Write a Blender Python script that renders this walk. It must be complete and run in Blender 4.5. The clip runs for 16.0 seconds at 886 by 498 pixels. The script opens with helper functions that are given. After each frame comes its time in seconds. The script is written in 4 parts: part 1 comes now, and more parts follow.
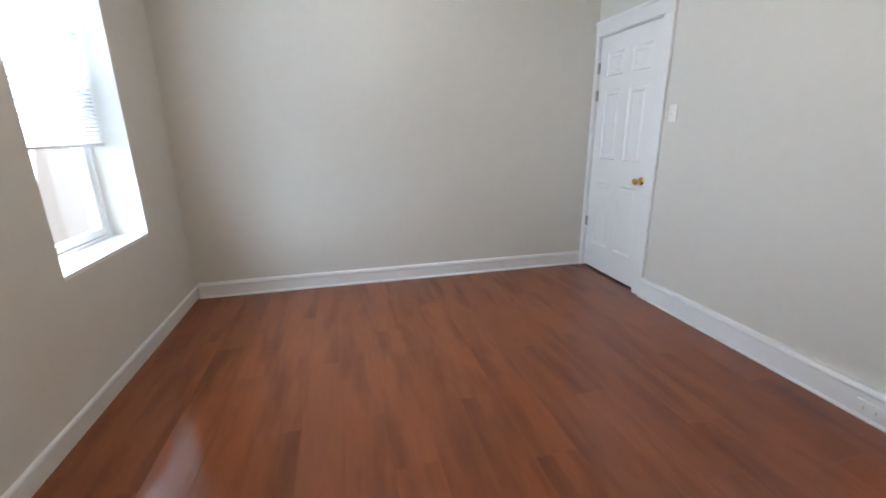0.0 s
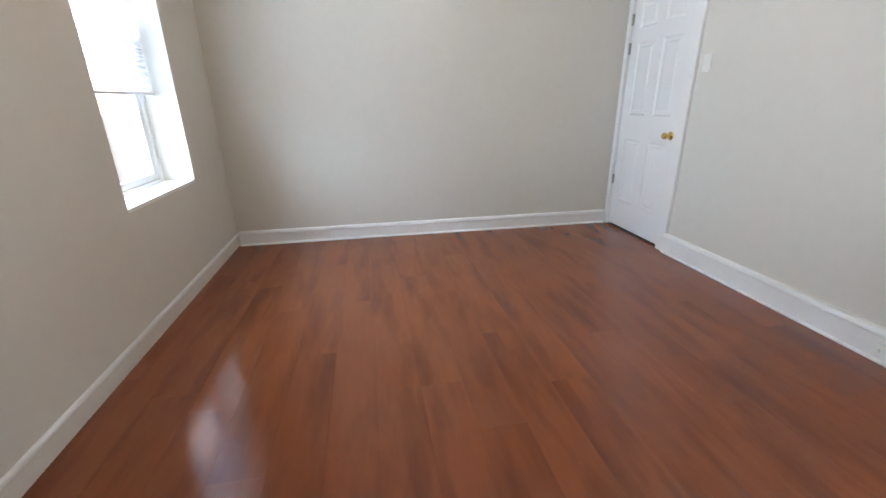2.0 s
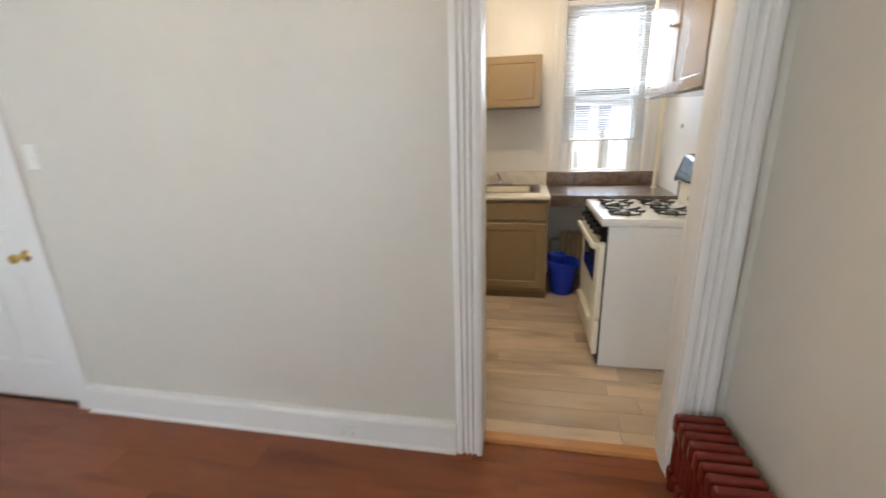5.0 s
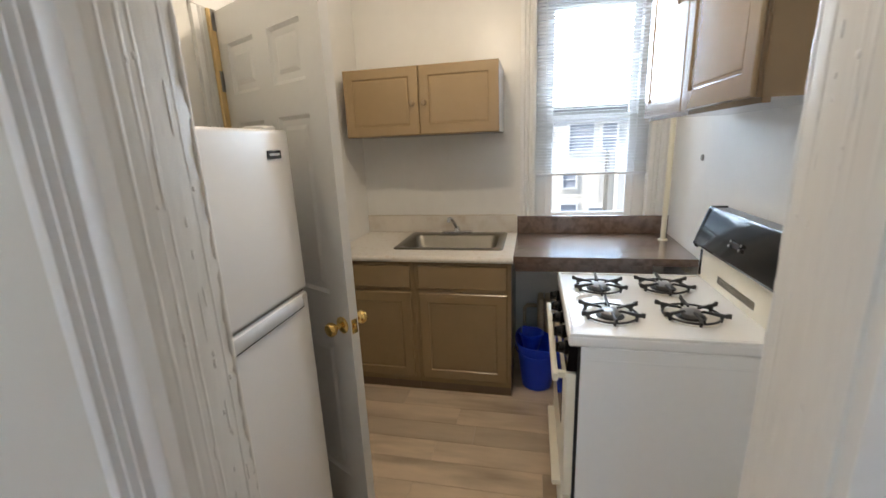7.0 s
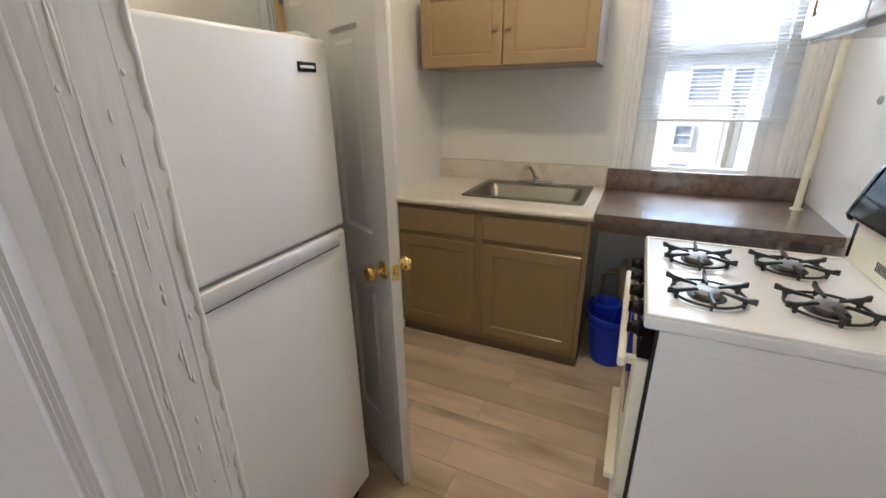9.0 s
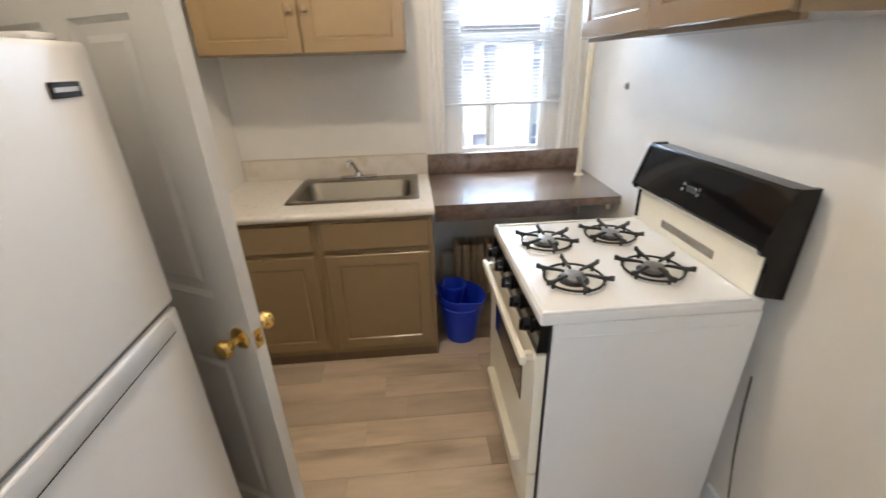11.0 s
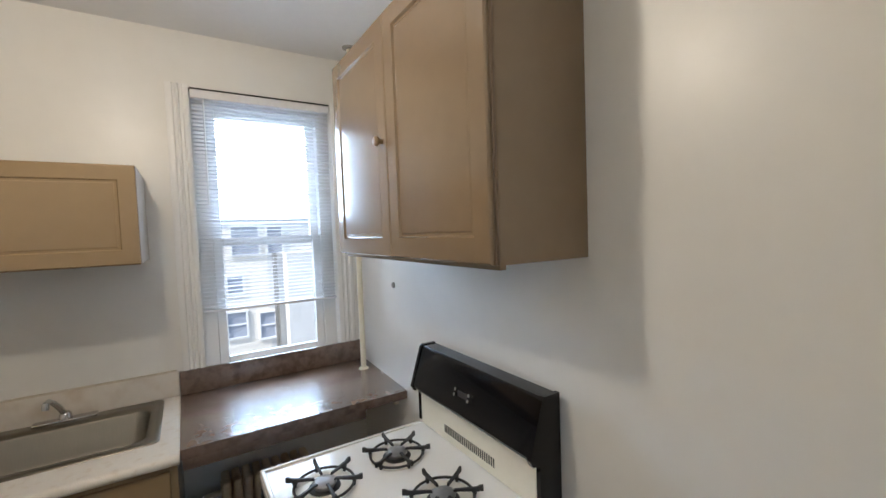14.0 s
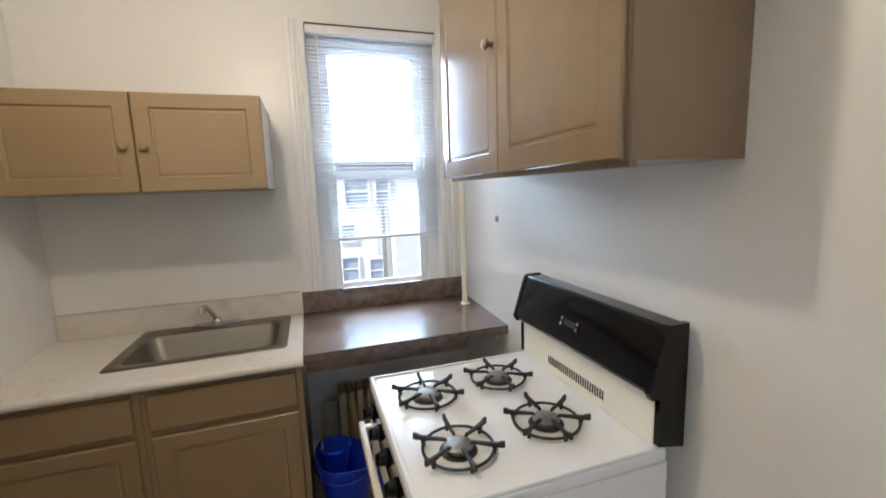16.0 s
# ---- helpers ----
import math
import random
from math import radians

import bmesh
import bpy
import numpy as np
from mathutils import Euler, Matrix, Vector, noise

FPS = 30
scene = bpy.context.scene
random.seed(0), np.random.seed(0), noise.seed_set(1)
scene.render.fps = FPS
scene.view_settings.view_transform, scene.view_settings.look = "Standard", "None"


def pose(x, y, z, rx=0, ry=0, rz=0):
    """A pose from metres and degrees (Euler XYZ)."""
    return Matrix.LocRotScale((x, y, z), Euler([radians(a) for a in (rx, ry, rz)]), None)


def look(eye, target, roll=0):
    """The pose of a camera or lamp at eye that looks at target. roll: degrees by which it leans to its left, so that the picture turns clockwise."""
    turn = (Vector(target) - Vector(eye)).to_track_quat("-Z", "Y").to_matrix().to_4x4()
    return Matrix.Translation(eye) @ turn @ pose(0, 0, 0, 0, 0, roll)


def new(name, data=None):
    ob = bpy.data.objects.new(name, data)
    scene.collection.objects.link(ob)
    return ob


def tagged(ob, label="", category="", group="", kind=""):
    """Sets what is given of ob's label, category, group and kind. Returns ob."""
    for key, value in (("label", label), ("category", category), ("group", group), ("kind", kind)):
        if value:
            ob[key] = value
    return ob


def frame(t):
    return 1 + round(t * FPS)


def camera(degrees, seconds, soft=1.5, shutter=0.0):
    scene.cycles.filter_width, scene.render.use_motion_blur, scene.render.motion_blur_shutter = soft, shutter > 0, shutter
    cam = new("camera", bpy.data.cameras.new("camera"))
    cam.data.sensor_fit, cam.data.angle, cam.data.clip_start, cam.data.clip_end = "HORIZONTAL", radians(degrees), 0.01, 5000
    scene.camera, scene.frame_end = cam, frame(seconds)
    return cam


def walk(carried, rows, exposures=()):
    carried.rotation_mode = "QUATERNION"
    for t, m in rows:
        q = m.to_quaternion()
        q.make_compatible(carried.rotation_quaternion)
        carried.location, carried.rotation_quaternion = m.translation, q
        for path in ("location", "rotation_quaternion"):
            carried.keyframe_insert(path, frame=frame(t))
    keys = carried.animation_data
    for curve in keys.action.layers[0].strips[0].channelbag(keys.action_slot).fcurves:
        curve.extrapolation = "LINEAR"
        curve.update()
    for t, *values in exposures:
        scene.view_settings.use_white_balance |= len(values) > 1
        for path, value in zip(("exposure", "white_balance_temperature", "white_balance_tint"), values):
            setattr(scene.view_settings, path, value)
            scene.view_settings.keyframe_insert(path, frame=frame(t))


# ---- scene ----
cam = camera(94.1, 16.0, shutter=0.4)
PATH = [
    (0, (-2.3, 0.902, 1.312), (-1.851, 2.771, 0.762), -0.7),
    (0.5, (-2.316, 0.807, 1.228), (-2.005, 2.675, 0.582), -0.8),
    (1, (-2.309, 0.757, 1.173), (-2.037, 2.62, 0.499), -0.8),
    (1.5, (-2.355, 0.728, 1.16), (-2.063, 2.585, 0.476), -0.7),
    (2, (-2.337, 0.749, 1.199), (-2.017, 2.603, 0.518), -0.8),
    (2.5, (-2.288, 0.814, 1.274), (-1.863, 2.649, 0.603), -0.8),
    (3, (-2.238, 0.865, 1.364), (-1.575, 2.632, 0.702), -0.7),
    (3.5, (-2.153, 1.012, 1.437), (-1.074, 2.568, 0.792), -0.3),
    (4, (-1.985, 1.126, 1.493), (-0.503, 2.312, 0.863), -1.2),
    (4.5, (-1.877, 1.241, 1.529), (-0.111, 1.946, 0.909), -1.1),
    (5, (-1.616, 1.196, 1.496), (0.267, 1.562, 0.927), -1.7),
    (5.2, (-1.478, 1.157, 1.51), (0.425, 1.429, 0.959), -2.1),
    (7.3, (-0.331, 0.834, 1.571), (1.55, 1.338, 1.115), -2.4),
    (7.5, (-0.291, 0.834, 1.563), (1.553, 1.453, 1.098), -2.5),
    (8, (-0.224, 0.801, 1.525), (1.521, 1.62, 0.995), -2.5),
    (8.2, (-0.214, 0.792, 1.489), (1.493, 1.655, 0.903), -2.6),
    (10.3, (-0.129, 0.902, 1.552), (1.556, 1.425, 0.609), -1.8),
    (10.5, (-0.089, 0.96, 1.572), (1.66, 1.323, 0.671), -1.7),
    (11, (-0.048, 1.048, 1.587), (1.768, 0.927, 0.759), -1.8),
    (11.5, (0.001, 1.117, 1.583), (1.768, 0.591, 0.808), -1.9),
    (12, (0.031, 1.133, 1.609), (1.726, 0.329, 0.915), -1.7),
    (12.5, (0.023, 1.113, 1.687), (1.683, 0.141, 1.14), -1.9),
    (13, (0.022, 1.088, 1.76), (1.675, 0.021, 1.4), -2.0),
    (13.5, (0.04, 1.007, 1.772), (1.7, -0.09, 1.573), -2.1),
    (14, (0.08, 0.892, 1.737), (1.773, -0.169, 1.644), -2.1),
    (14.5, (0.124, 0.836, 1.687), (1.876, -0.127, 1.635), -2.0),
    (15, (0.14, 0.858, 1.676), (1.958, 0.028, 1.607), -2.1),
    (15.5, (0.14, 0.877, 1.657), (2.004, 0.166, 1.509), -2.1),
    (16, (0.146, 0.884, 1.61), (2.029, 0.274, 1.323), -2.0),
]
walk(cam, [(t, look(eye, target, roll)) for t, eye, target, roll in PATH],
     exposures=[(0, 1.66, 6600, 12), (1.5, 1.8, 6700, 12), (3.0, 1.74, 6750, 12), (4.0, 1.95, 7450, 13), (5.2, 1.68, 7100, 12), (7.3, 1.5, 6550, 10), (8.2, 1.5, 6500, 10), (10.3, 1.9, 6600, 12), (12, 1.85, 6550, 11), (13.5, 1.25, 6100, 10), (14.5, 1.25, 6100, 10), (16, 1.5, 6200, 11)])

# ---- world, sun, exposure ----
world = bpy.data.worlds.new("world")
scene.world = world
world.use_nodes = True
wn = world.node_tree.nodes
sky = wn.new("ShaderNodeTexSky")
sky.sky_type = 'NISHITA'
sky.sun_disc = False
sky.sun_elevation = radians(46.5)
sky.sun_rotation = radians(341.6)
wn["Background"].inputs["Strength"].default_value = 0.15
world.node_tree.links.new(sky.outputs[0], wn["Background"].inputs["Color"])
sun = new("sun", bpy.data.lights.new("sun", 'SUN'))
sun.data.energy, sun.data.angle, sun.data.color = 3.6, radians(0.6), (1.0, 0.95, 0.88)
sun.matrix_world = look((-3, 9, 10), (0, 0, 0))
# warm ceiling bulb of the kitchen, behind the walker's view
bulb = new("kitchen_bulb_light", bpy.data.lights.new("kitchen_bulb_light", 'POINT'))
bulb.data.energy, bulb.data.color, bulb.data.shadow_soft_size = 9.5, (1.0, 0.84, 0.64), 0.05
bulb.location = (1.25, 1.2, 2.51)
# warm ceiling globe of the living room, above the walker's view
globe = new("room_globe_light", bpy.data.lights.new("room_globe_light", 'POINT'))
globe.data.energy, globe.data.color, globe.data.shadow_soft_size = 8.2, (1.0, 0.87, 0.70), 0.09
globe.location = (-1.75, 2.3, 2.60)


def sky_lamp(name, m, w, h, energy, color, spread):
    """An area lamp added outside a window, shining in for the sky's light."""
    lamp = new(name, bpy.data.lights.new(name, 'AREA'))
    lamp.data.shape, lamp.data.size, lamp.data.size_y = 'RECTANGLE', w, h
    lamp.data.energy, lamp.data.color, lamp.data.spread = energy, color, radians(spread)
    lamp.matrix_world = m


# deep window of the living room, and the upper sash of the kitchen window
sky_lamp("sky_light_west", pose(-5.15, 3.4, 1.85, 0, -82, 2), 2.2, 5.4, 185, (0.60, 0.79, 1.0), 140)
sky_lamp("sky_light_east", pose(2.685 + 1.25, 0.35, 2.45, 0, 66, 8), 1.2, 1.7, 45, (0.64, 0.81, 1.0), 130)


# ---- materials ----
def mat(name, color, rough=0.5, metal=0.0, vary=0.06, grain=40.0, bump=0.0, bump_scale=120.0, stretch=(1, 1, 1), per_object=0.0, spec=0.5, coat=0.0, dirt=None, rough_vary=0.08):
    m = bpy.data.materials.new(name)
    m.use_nodes = True
    nt = m.node_tree
    n, li = nt.nodes, nt.links
    b = n["Principled BSDF"]
    b.inputs["Metallic"].default_value = metal
    b.inputs["Specular IOR Level"].default_value = spec
    b.inputs["Coat Weight"].default_value = coat
    b.inputs["Coat Roughness"].default_value = 0.08
    tc = n.new("ShaderNodeTexCoord")
    mp = n.new("ShaderNodeMapping")
    mp.inputs["Scale"].default_value = stretch
    li.new(tc.outputs["Object"], mp.inputs["Vector"])
    vec = mp.outputs["Vector"]
    fine = n.new("ShaderNodeTexNoise")
    fine.inputs["Scale"].default_value = grain
    fine.inputs["Detail"].default_value = 5
    li.new(vec, fine.inputs["Vector"])
    wide = n.new("ShaderNodeTexNoise")
    wide.inputs["Scale"].default_value = 1.7
    wide.inputs["Detail"].default_value = 3
    li.new(vec, wide.inputs["Vector"])
    add = n.new("ShaderNodeMath")
    add.operation = 'ADD'
    li.new(fine.outputs["Fac"], add.inputs[0])
    li.new(wide.outputs["Fac"], add.inputs[1])
    val = n.new("ShaderNodeMapRange")
    val.inputs["From Min"].default_value, val.inputs["From Max"].default_value = 0.6, 1.4
    val.inputs["To Min"].default_value, val.inputs["To Max"].default_value = 1 - vary, 1 + vary
    li.new(add.outputs[0], val.inputs["Value"])
    out = val.outputs[0]
    if per_object:
        oi = n.new("ShaderNodeObjectInfo")
        pr = n.new("ShaderNodeMapRange")
        pr.inputs["To Min"].default_value, pr.inputs["To Max"].default_value = 1 - per_object, 1 + per_object
        li.new(oi.outputs["Random"], pr.inputs["Value"])
        mu = n.new("ShaderNodeMath")
        mu.operation = 'MULTIPLY'
        li.new(out, mu.inputs[0])
        li.new(pr.outputs[0], mu.inputs[1])
        out = mu.outputs[0]
    sc = n.new("ShaderNodeVectorMath")
    sc.operation = 'SCALE'
    sc.inputs[0].default_value = color
    li.new(out, sc.inputs["Scale"])
    col = sc.outputs[0]
    if dirt:
        dcol, dscale, lo, hi = dirt
        dn = n.new("ShaderNodeTexNoise")
        dn.inputs["Scale"].default_value = dscale
        dn.inputs["Detail"].default_value = 6
        li.new(vec, dn.inputs["Vector"])
        dr = n.new("ShaderNodeMapRange")
        dr.inputs["From Min"].default_value, dr.inputs["From Max"].default_value = lo, hi
        li.new(dn.outputs["Fac"], dr.inputs["Value"])
        mx = n.new("ShaderNodeMix")
        mx.data_type = 'RGBA'
        li.new(dr.outputs[0], mx.inputs["Factor"])
        li.new(col, mx.inputs["A"])
        mx.inputs["B"].default_value = (*dcol, 1)
        col = mx.outputs["Result"]
    li.new(col, b.inputs["Base Color"])
    rr = n.new("ShaderNodeMapRange")
    rr.inputs["From Min"].default_value, rr.inputs["From Max"].default_value = 0.3, 0.7
    low, high = max(0.02, rough - rough_vary), min(1, rough + rough_vary)
    if rough >= 0.28:
        low = max(low, 0.285)
    else:
        high = min(high, 0.265)
    rr.inputs["To Min"].default_value, rr.inputs["To Max"].default_value = low, high
    li.new(wide.outputs["Fac"], rr.inputs["Value"])
    li.new(rr.outputs[0], b.inputs["Roughness"])
    if bump:
        bn = n.new("ShaderNodeTexNoise")
        bn.inputs["Scale"].default_value = bump_scale
        bn.inputs["Detail"].default_value = 4
        li.new(vec, bn.inputs["Vector"])
        bp = n.new("ShaderNodeBump")
        bp.inputs["Strength"].default_value = bump
        bp.inputs["Distance"].default_value = 0.004
        li.new(bn.outputs["Fac"], bp.inputs["Height"])
        li.new(bp.outputs["Normal"], b.inputs["Normal"])
    return m


def plank_mat(name, color, dark, rough, per_object, streak, bump, stretch):
    """Boards that run along y: long streaks of grain, a shade of its own for each board."""
    m = mat(name, color, rough, per_object=per_object, vary=0.10, grain=9.0, stretch=stretch, rough_vary=0.0, bump=bump, bump_scale=30, dirt=(dark, streak, 0.47, 0.72))
    nt = m.node_tree
    oi = nt.nodes.new("ShaderNodeObjectInfo")
    mp = next(q for q in nt.nodes if q.type == 'MAPPING')
    sh = nt.nodes.new("ShaderNodeVectorMath")
    sh.operation = 'SCALE'
    sh.inputs[0].default_value = (37, 53, 11)
    nt.links.new(oi.outputs["Random"], sh.inputs["Scale"])
    nt.links.new(sh.outputs[0], mp.inputs["Location"])
    return m


M_WALL1 = mat("grey_wall_paint", (0.66, 0.637, 0.58), 0.42, rough_vary=0.03, vary=0.025, grain=14, bump=0.12, bump_scale=60)
M_WALL2 = mat("white_wall_paint", (0.78, 0.77, 0.74), 0.36, rough_vary=0.02, vary=0.025, grain=12, bump=0.1, bump_scale=35)
M_CEIL = mat("ceiling_paint", (0.78, 0.78, 0.78), 0.7, vary=0.02, bump=0.1)
M_TRIM = mat("white_trim_paint", (0.80, 0.80, 0.79), 0.3, vary=0.02, bump=0.05, bump_scale=30)
M_OLD = mat("old_layered_paint", (0.74, 0.73, 0.70), 0.35, vary=0.04, grain=20, bump=0.25, bump_scale=10, stretch=(4, 4, 0.8), dirt=((0.62, 0.61, 0.58), 22, 0.68, 0.8))
M_DOOR = mat("white_door_paint", (0.79, 0.79, 0.78), 0.32, vary=0.015, bump=0.05, bump_scale=50)
M_PLANK1 = plank_mat("cherry_floorboard", (0.245, 0.070, 0.024), (0.15, 0.041, 0.014), 0.14, 0.06, 2.0, 0.0, (4.2, 0.7, 4.2))
M_PLANK2 = plank_mat("greige_floor_plank", (0.58, 0.46, 0.335), (0.37, 0.28, 0.19), 0.33, 0.17, 2.2, 0.02, (3.5, 0.6, 3.5))
M_GROUT = mat("dark_joint", (0.06, 0.028, 0.016), 0.7)
M_GROUT2 = mat("pale_joint", (0.28, 0.23, 0.17), 0.7)
M_OAK = mat("orange_oak", (0.50, 0.23, 0.08), 0.3, vary=0.15, grain=10, stretch=(9, 0.8, 9))
M_TAN = mat("tan_cabinet_paint", (0.29, 0.203, 0.108), 0.25, rough_vary=0.012, vary=0.04, grain=18, bump=0.03, bump_scale=40, spec=0.55)
M_TANGLOSS = mat("glossy_tan_cabinet_paint", (0.205, 0.142, 0.082), 0.17, rough_vary=0.02, vary=0.05, grain=18, bump=0.035, bump_scale=26, spec=0.5, coat=0.6)
M_KNOB = mat("olive_knob_paint", (0.27, 0.185, 0.10), 0.3)
# white panel's shade mixed into its colour as grey
M_SIDE = mat("shaded_white_laminate", (0.44, 0.40, 0.36), 0.4)
M_BOARD = mat("grey_baseboard_paint", (0.68, 0.65, 0.59), 0.35)
# darkened copy of the cabinet tan: shade of gaps and toe kicks as colour
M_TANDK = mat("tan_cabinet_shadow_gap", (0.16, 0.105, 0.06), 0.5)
M_BRASS = mat("polished_brass", (0.80, 0.56, 0.20), 0.16, metal=1.0, vary=0.05)
M_STEEL = mat("brushed_steel", (0.24, 0.22, 0.185), 0.285, metal=1.0, vary=0.06, grain=30, stretch=(1, 12, 1), bump=0.04)
M_CHROME = mat("chrome", (0.55, 0.55, 0.55), 0.14, metal=1.0, vary=0.02)
M_GREYMETAL = mat("dull_hinge_metal", (0.34, 0.33, 0.31), 0.4, metal=0.9)
M_LAMIN = mat("cream_laminate", (0.72, 0.68, 0.62), 0.3, vary=0.05, grain=60, dirt=((0.62, 0.55, 0.46), 30, 0.55, 0.75))
M_SPLASH = mat("cream_marbled_laminate", (0.70, 0.65, 0.58), 0.3, vary=0.08, grain=9, dirt=((0.56, 0.47, 0.38), 8, 0.48, 0.75))
M_STONE = mat("brown_stone_laminate", (0.165, 0.11, 0.082), 0.24, spec=0.7, rough_vary=0.0, coat=0.8, vary=0.15, grain=50, dirt=((0.085, 0.05, 0.036), 20, 0.42, 0.72))
M_STONE.node_tree.nodes["Principled BSDF"].inputs["Coat Roughness"].default_value = 0.2
M_ENAMEL = mat("white_enamel", (0.80, 0.80, 0.79), 0.16, vary=0.015, coat=0.3)
M_CREAM = mat("cream_enamel", (0.80, 0.76, 0.64), 0.28, vary=0.03)
M_BLACK = mat("black_enamel", (0.005, 0.005, 0.006), 0.08, vary=0.1, rough_vary=0.02, spec=0.3)
M_IRON = mat("black_cast_iron", (0.02, 0.02, 0.02), 0.45, vary=0.2, bump=0.2)
M_BURN = mat("burner_cap_metal", (0.30, 0.29, 0.28), 0.4, metal=0.8, vary=0.2)
M_BOWL = mat("burner_bowl_metal", (0.74, 0.72, 0.66), 0.2, vary=0.06)
M_FRIDGE = mat("white_fridge_coat", (0.80, 0.80, 0.80), 0.32, rough_vary=0.01, vary=0.01, bump=0.03, bump_scale=220)
M_SILVER = mat("silver_plastic", (0.55, 0.56, 0.58), 0.35, metal=0.2)
M_BLUE = mat("blue_plastic", (0.010, 0.05, 0.55), 0.3, vary=0.05, spec=0.5)
M_RED = mat("oxblood_radiator_paint", (0.15, 0.017, 0.011), 0.26, vary=0.1, bump=0.1)
M_BEIGE = mat("beige_radiator_paint", (0.55, 0.45, 0.30), 0.45, vary=0.12, bump=0.15)
M_PIPE = mat("cream_pipe_paint", (0.78, 0.73, 0.58), 0.35, vary=0.04)
M_PLASTIC = mat("white_plastic", (0.80, 0.80, 0.77), 0.3)
M_DARK = mat("dark_slot", (0.02, 0.02, 0.02), 0.6)
M_CORD = mat("dark_cord", (0.05, 0.05, 0.05), 0.5)
M_SLAT = mat("white_blind_slat", (0.80, 0.80, 0.82), 0.4)
M_RAWWOOD = mat("raw_yellow_wood", (0.80, 0.58, 0.27), 0.5, vary=0.12, stretch=(8, 8, 1))
M_SIDING = mat("pale_stucco_facade", (0.68, 0.68, 0.66), 0.8, vary=0.08, bump=0.2)
M_SIDING2 = mat("cream_stucco_facade", (0.80, 0.76, 0.68), 0.8, vary=0.08, bump=0.2)
M_ROOF = mat("grey_roofing", (0.20, 0.20, 0.21), 0.8)
M_GROUND = mat("grey_yard_ground", (0.20, 0.19, 0.17), 0.9, vary=0.2, grain=3)
M_PANE_DARK = mat("far_window_glass", (0.36, 0.39, 0.45), 0.1)
M_LEAF = mat("green_leaf", (0.05, 0.10, 0.025), 0.5, vary=0.3)
M_BARK = mat("grey_bark", (0.12, 0.09, 0.07), 0.9, vary=0.2)
M_GLASS = bpy.data.materials.new("clear_window_glass")
M_GLASS.use_nodes = True
gb = M_GLASS.node_tree.nodes["Principled BSDF"]
gb.inputs["Transmission Weight"].default_value = 1.0
gb.inputs["Roughness"].default_value = 0.0
gb.inputs["IOR"].default_value = 1.45
M_OVEN = mat("dark_oven_glass", (0.03, 0.028, 0.025), 0.06, coat=0.3)


# ---- mesh helpers ----
def cube(bm, lo, hi, bev=0.0, seg=1):
    g = bmesh.ops.create_cube(bm, size=1)["verts"]
    lo, hi = Vector(lo), Vector(hi)
    for v in g:
        v.co = Vector([lo[i] + (v.co[i] + 0.5) * (hi[i] - lo[i]) for i in range(3)])
    if bev:
        es = list({e for v in g for e in v.link_edges})
        bmesh.ops.bevel(bm, geom=es, offset=bev, segments=seg, affect='EDGES', profile=0.6)
    return bm


def box(lo, hi, bev=0.0, seg=1):
    return cube(bmesh.new(), lo, hi, bev, seg)


def cyl(bm, p0, p1, r0, r1=None, n=20):
    r1 = r0 if r1 is None else r1
    p0, p1 = Vector(p0), Vector(p1)
    d = p1 - p0
    m = Matrix.Translation((p0 + p1) / 2) @ d.to_track_quat('Z', 'Y').to_matrix().to_4x4()
    bmesh.ops.create_cone(bm, cap_ends=True, segments=n, radius1=r0, radius2=r1, depth=d.length, matrix=m)
    return bm


def lathe(bm, profile, m=Matrix(), n=24, closed=False):
    rings = []
    for r, z in profile:
        rings.append([bm.verts.new(m @ Vector((r * math.cos(a), r * math.sin(a), z))) for a in (2 * math.pi * i / n for i in range(n))])
    for a, b in zip(rings, rings[1:]):
        for i in range(n):
            bm.faces.new((a[i], a[(i + 1) % n], b[(i + 1) % n], b[i]))
    if not closed:
        bm.faces.new(rings[0][::-1])
        bm.faces.new(rings[-1])
    return bm


def tube(bm, pts, r, n=10):
    pts = [Vector(p) for p in pts]
    rings = []
    for i, p in enumerate(pts):
        d = (pts[min(i + 1, len(pts) - 1)] - pts[max(i - 1, 0)]).normalized()
        q = d.to_track_quat('Z', 'Y').to_matrix()
        rings.append([bm.verts.new(p + q @ Vector((r * math.cos(a), r * math.sin(a), 0))) for a in (2 * math.pi * k / n for k in range(n))])
    for a, b in zip(rings, rings[1:]):
        for k in range(n):
            bm.faces.new((a[k], a[(k + 1) % n], b[(k + 1) % n], b[k]))
    bm.faces.new(rings[0][::-1])
    bm.faces.new(rings[-1])
    return bm


def prism(bm, outline, axis, lo, hi):
    """An outline of (a, b) pairs drawn out along an axis: 'x' takes (y, z), 'y' takes (x, z), 'z' takes (x, y)."""
    def at(p, c):
        return {'x': (c, p[0], p[1]), 'y': (p[0], c, p[1]), 'z': (p[0], p[1], c)}[axis]
    a = [bm.verts.new(at(p, lo)) for p in outline]
    b = [bm.verts.new(at(p, hi)) for p in outline]
    k = len(outline)
    bm.faces.new(a[::-1])
    bm.faces.new(b)
    for i in range(k):
        bm.faces.new((a[i], a[(i + 1) % k], b[(i + 1) % k], b[i]))
    bmesh.ops.recalc_face_normals(bm, faces=bm.faces)
    return bm


def mesh_of(name, bm, material, smooth=None):
    bmesh.ops.recalc_face_normals(bm, faces=bm.faces)
    me = bpy.data.meshes.new(name)
    bm.to_mesh(me)
    bm.free()
    me.materials.append(material)
    if smooth:
        me.polygons.foreach_set("use_smooth", [True] * len(me.polygons))
        me.set_sharp_from_angle(angle=radians(smooth))
    return me


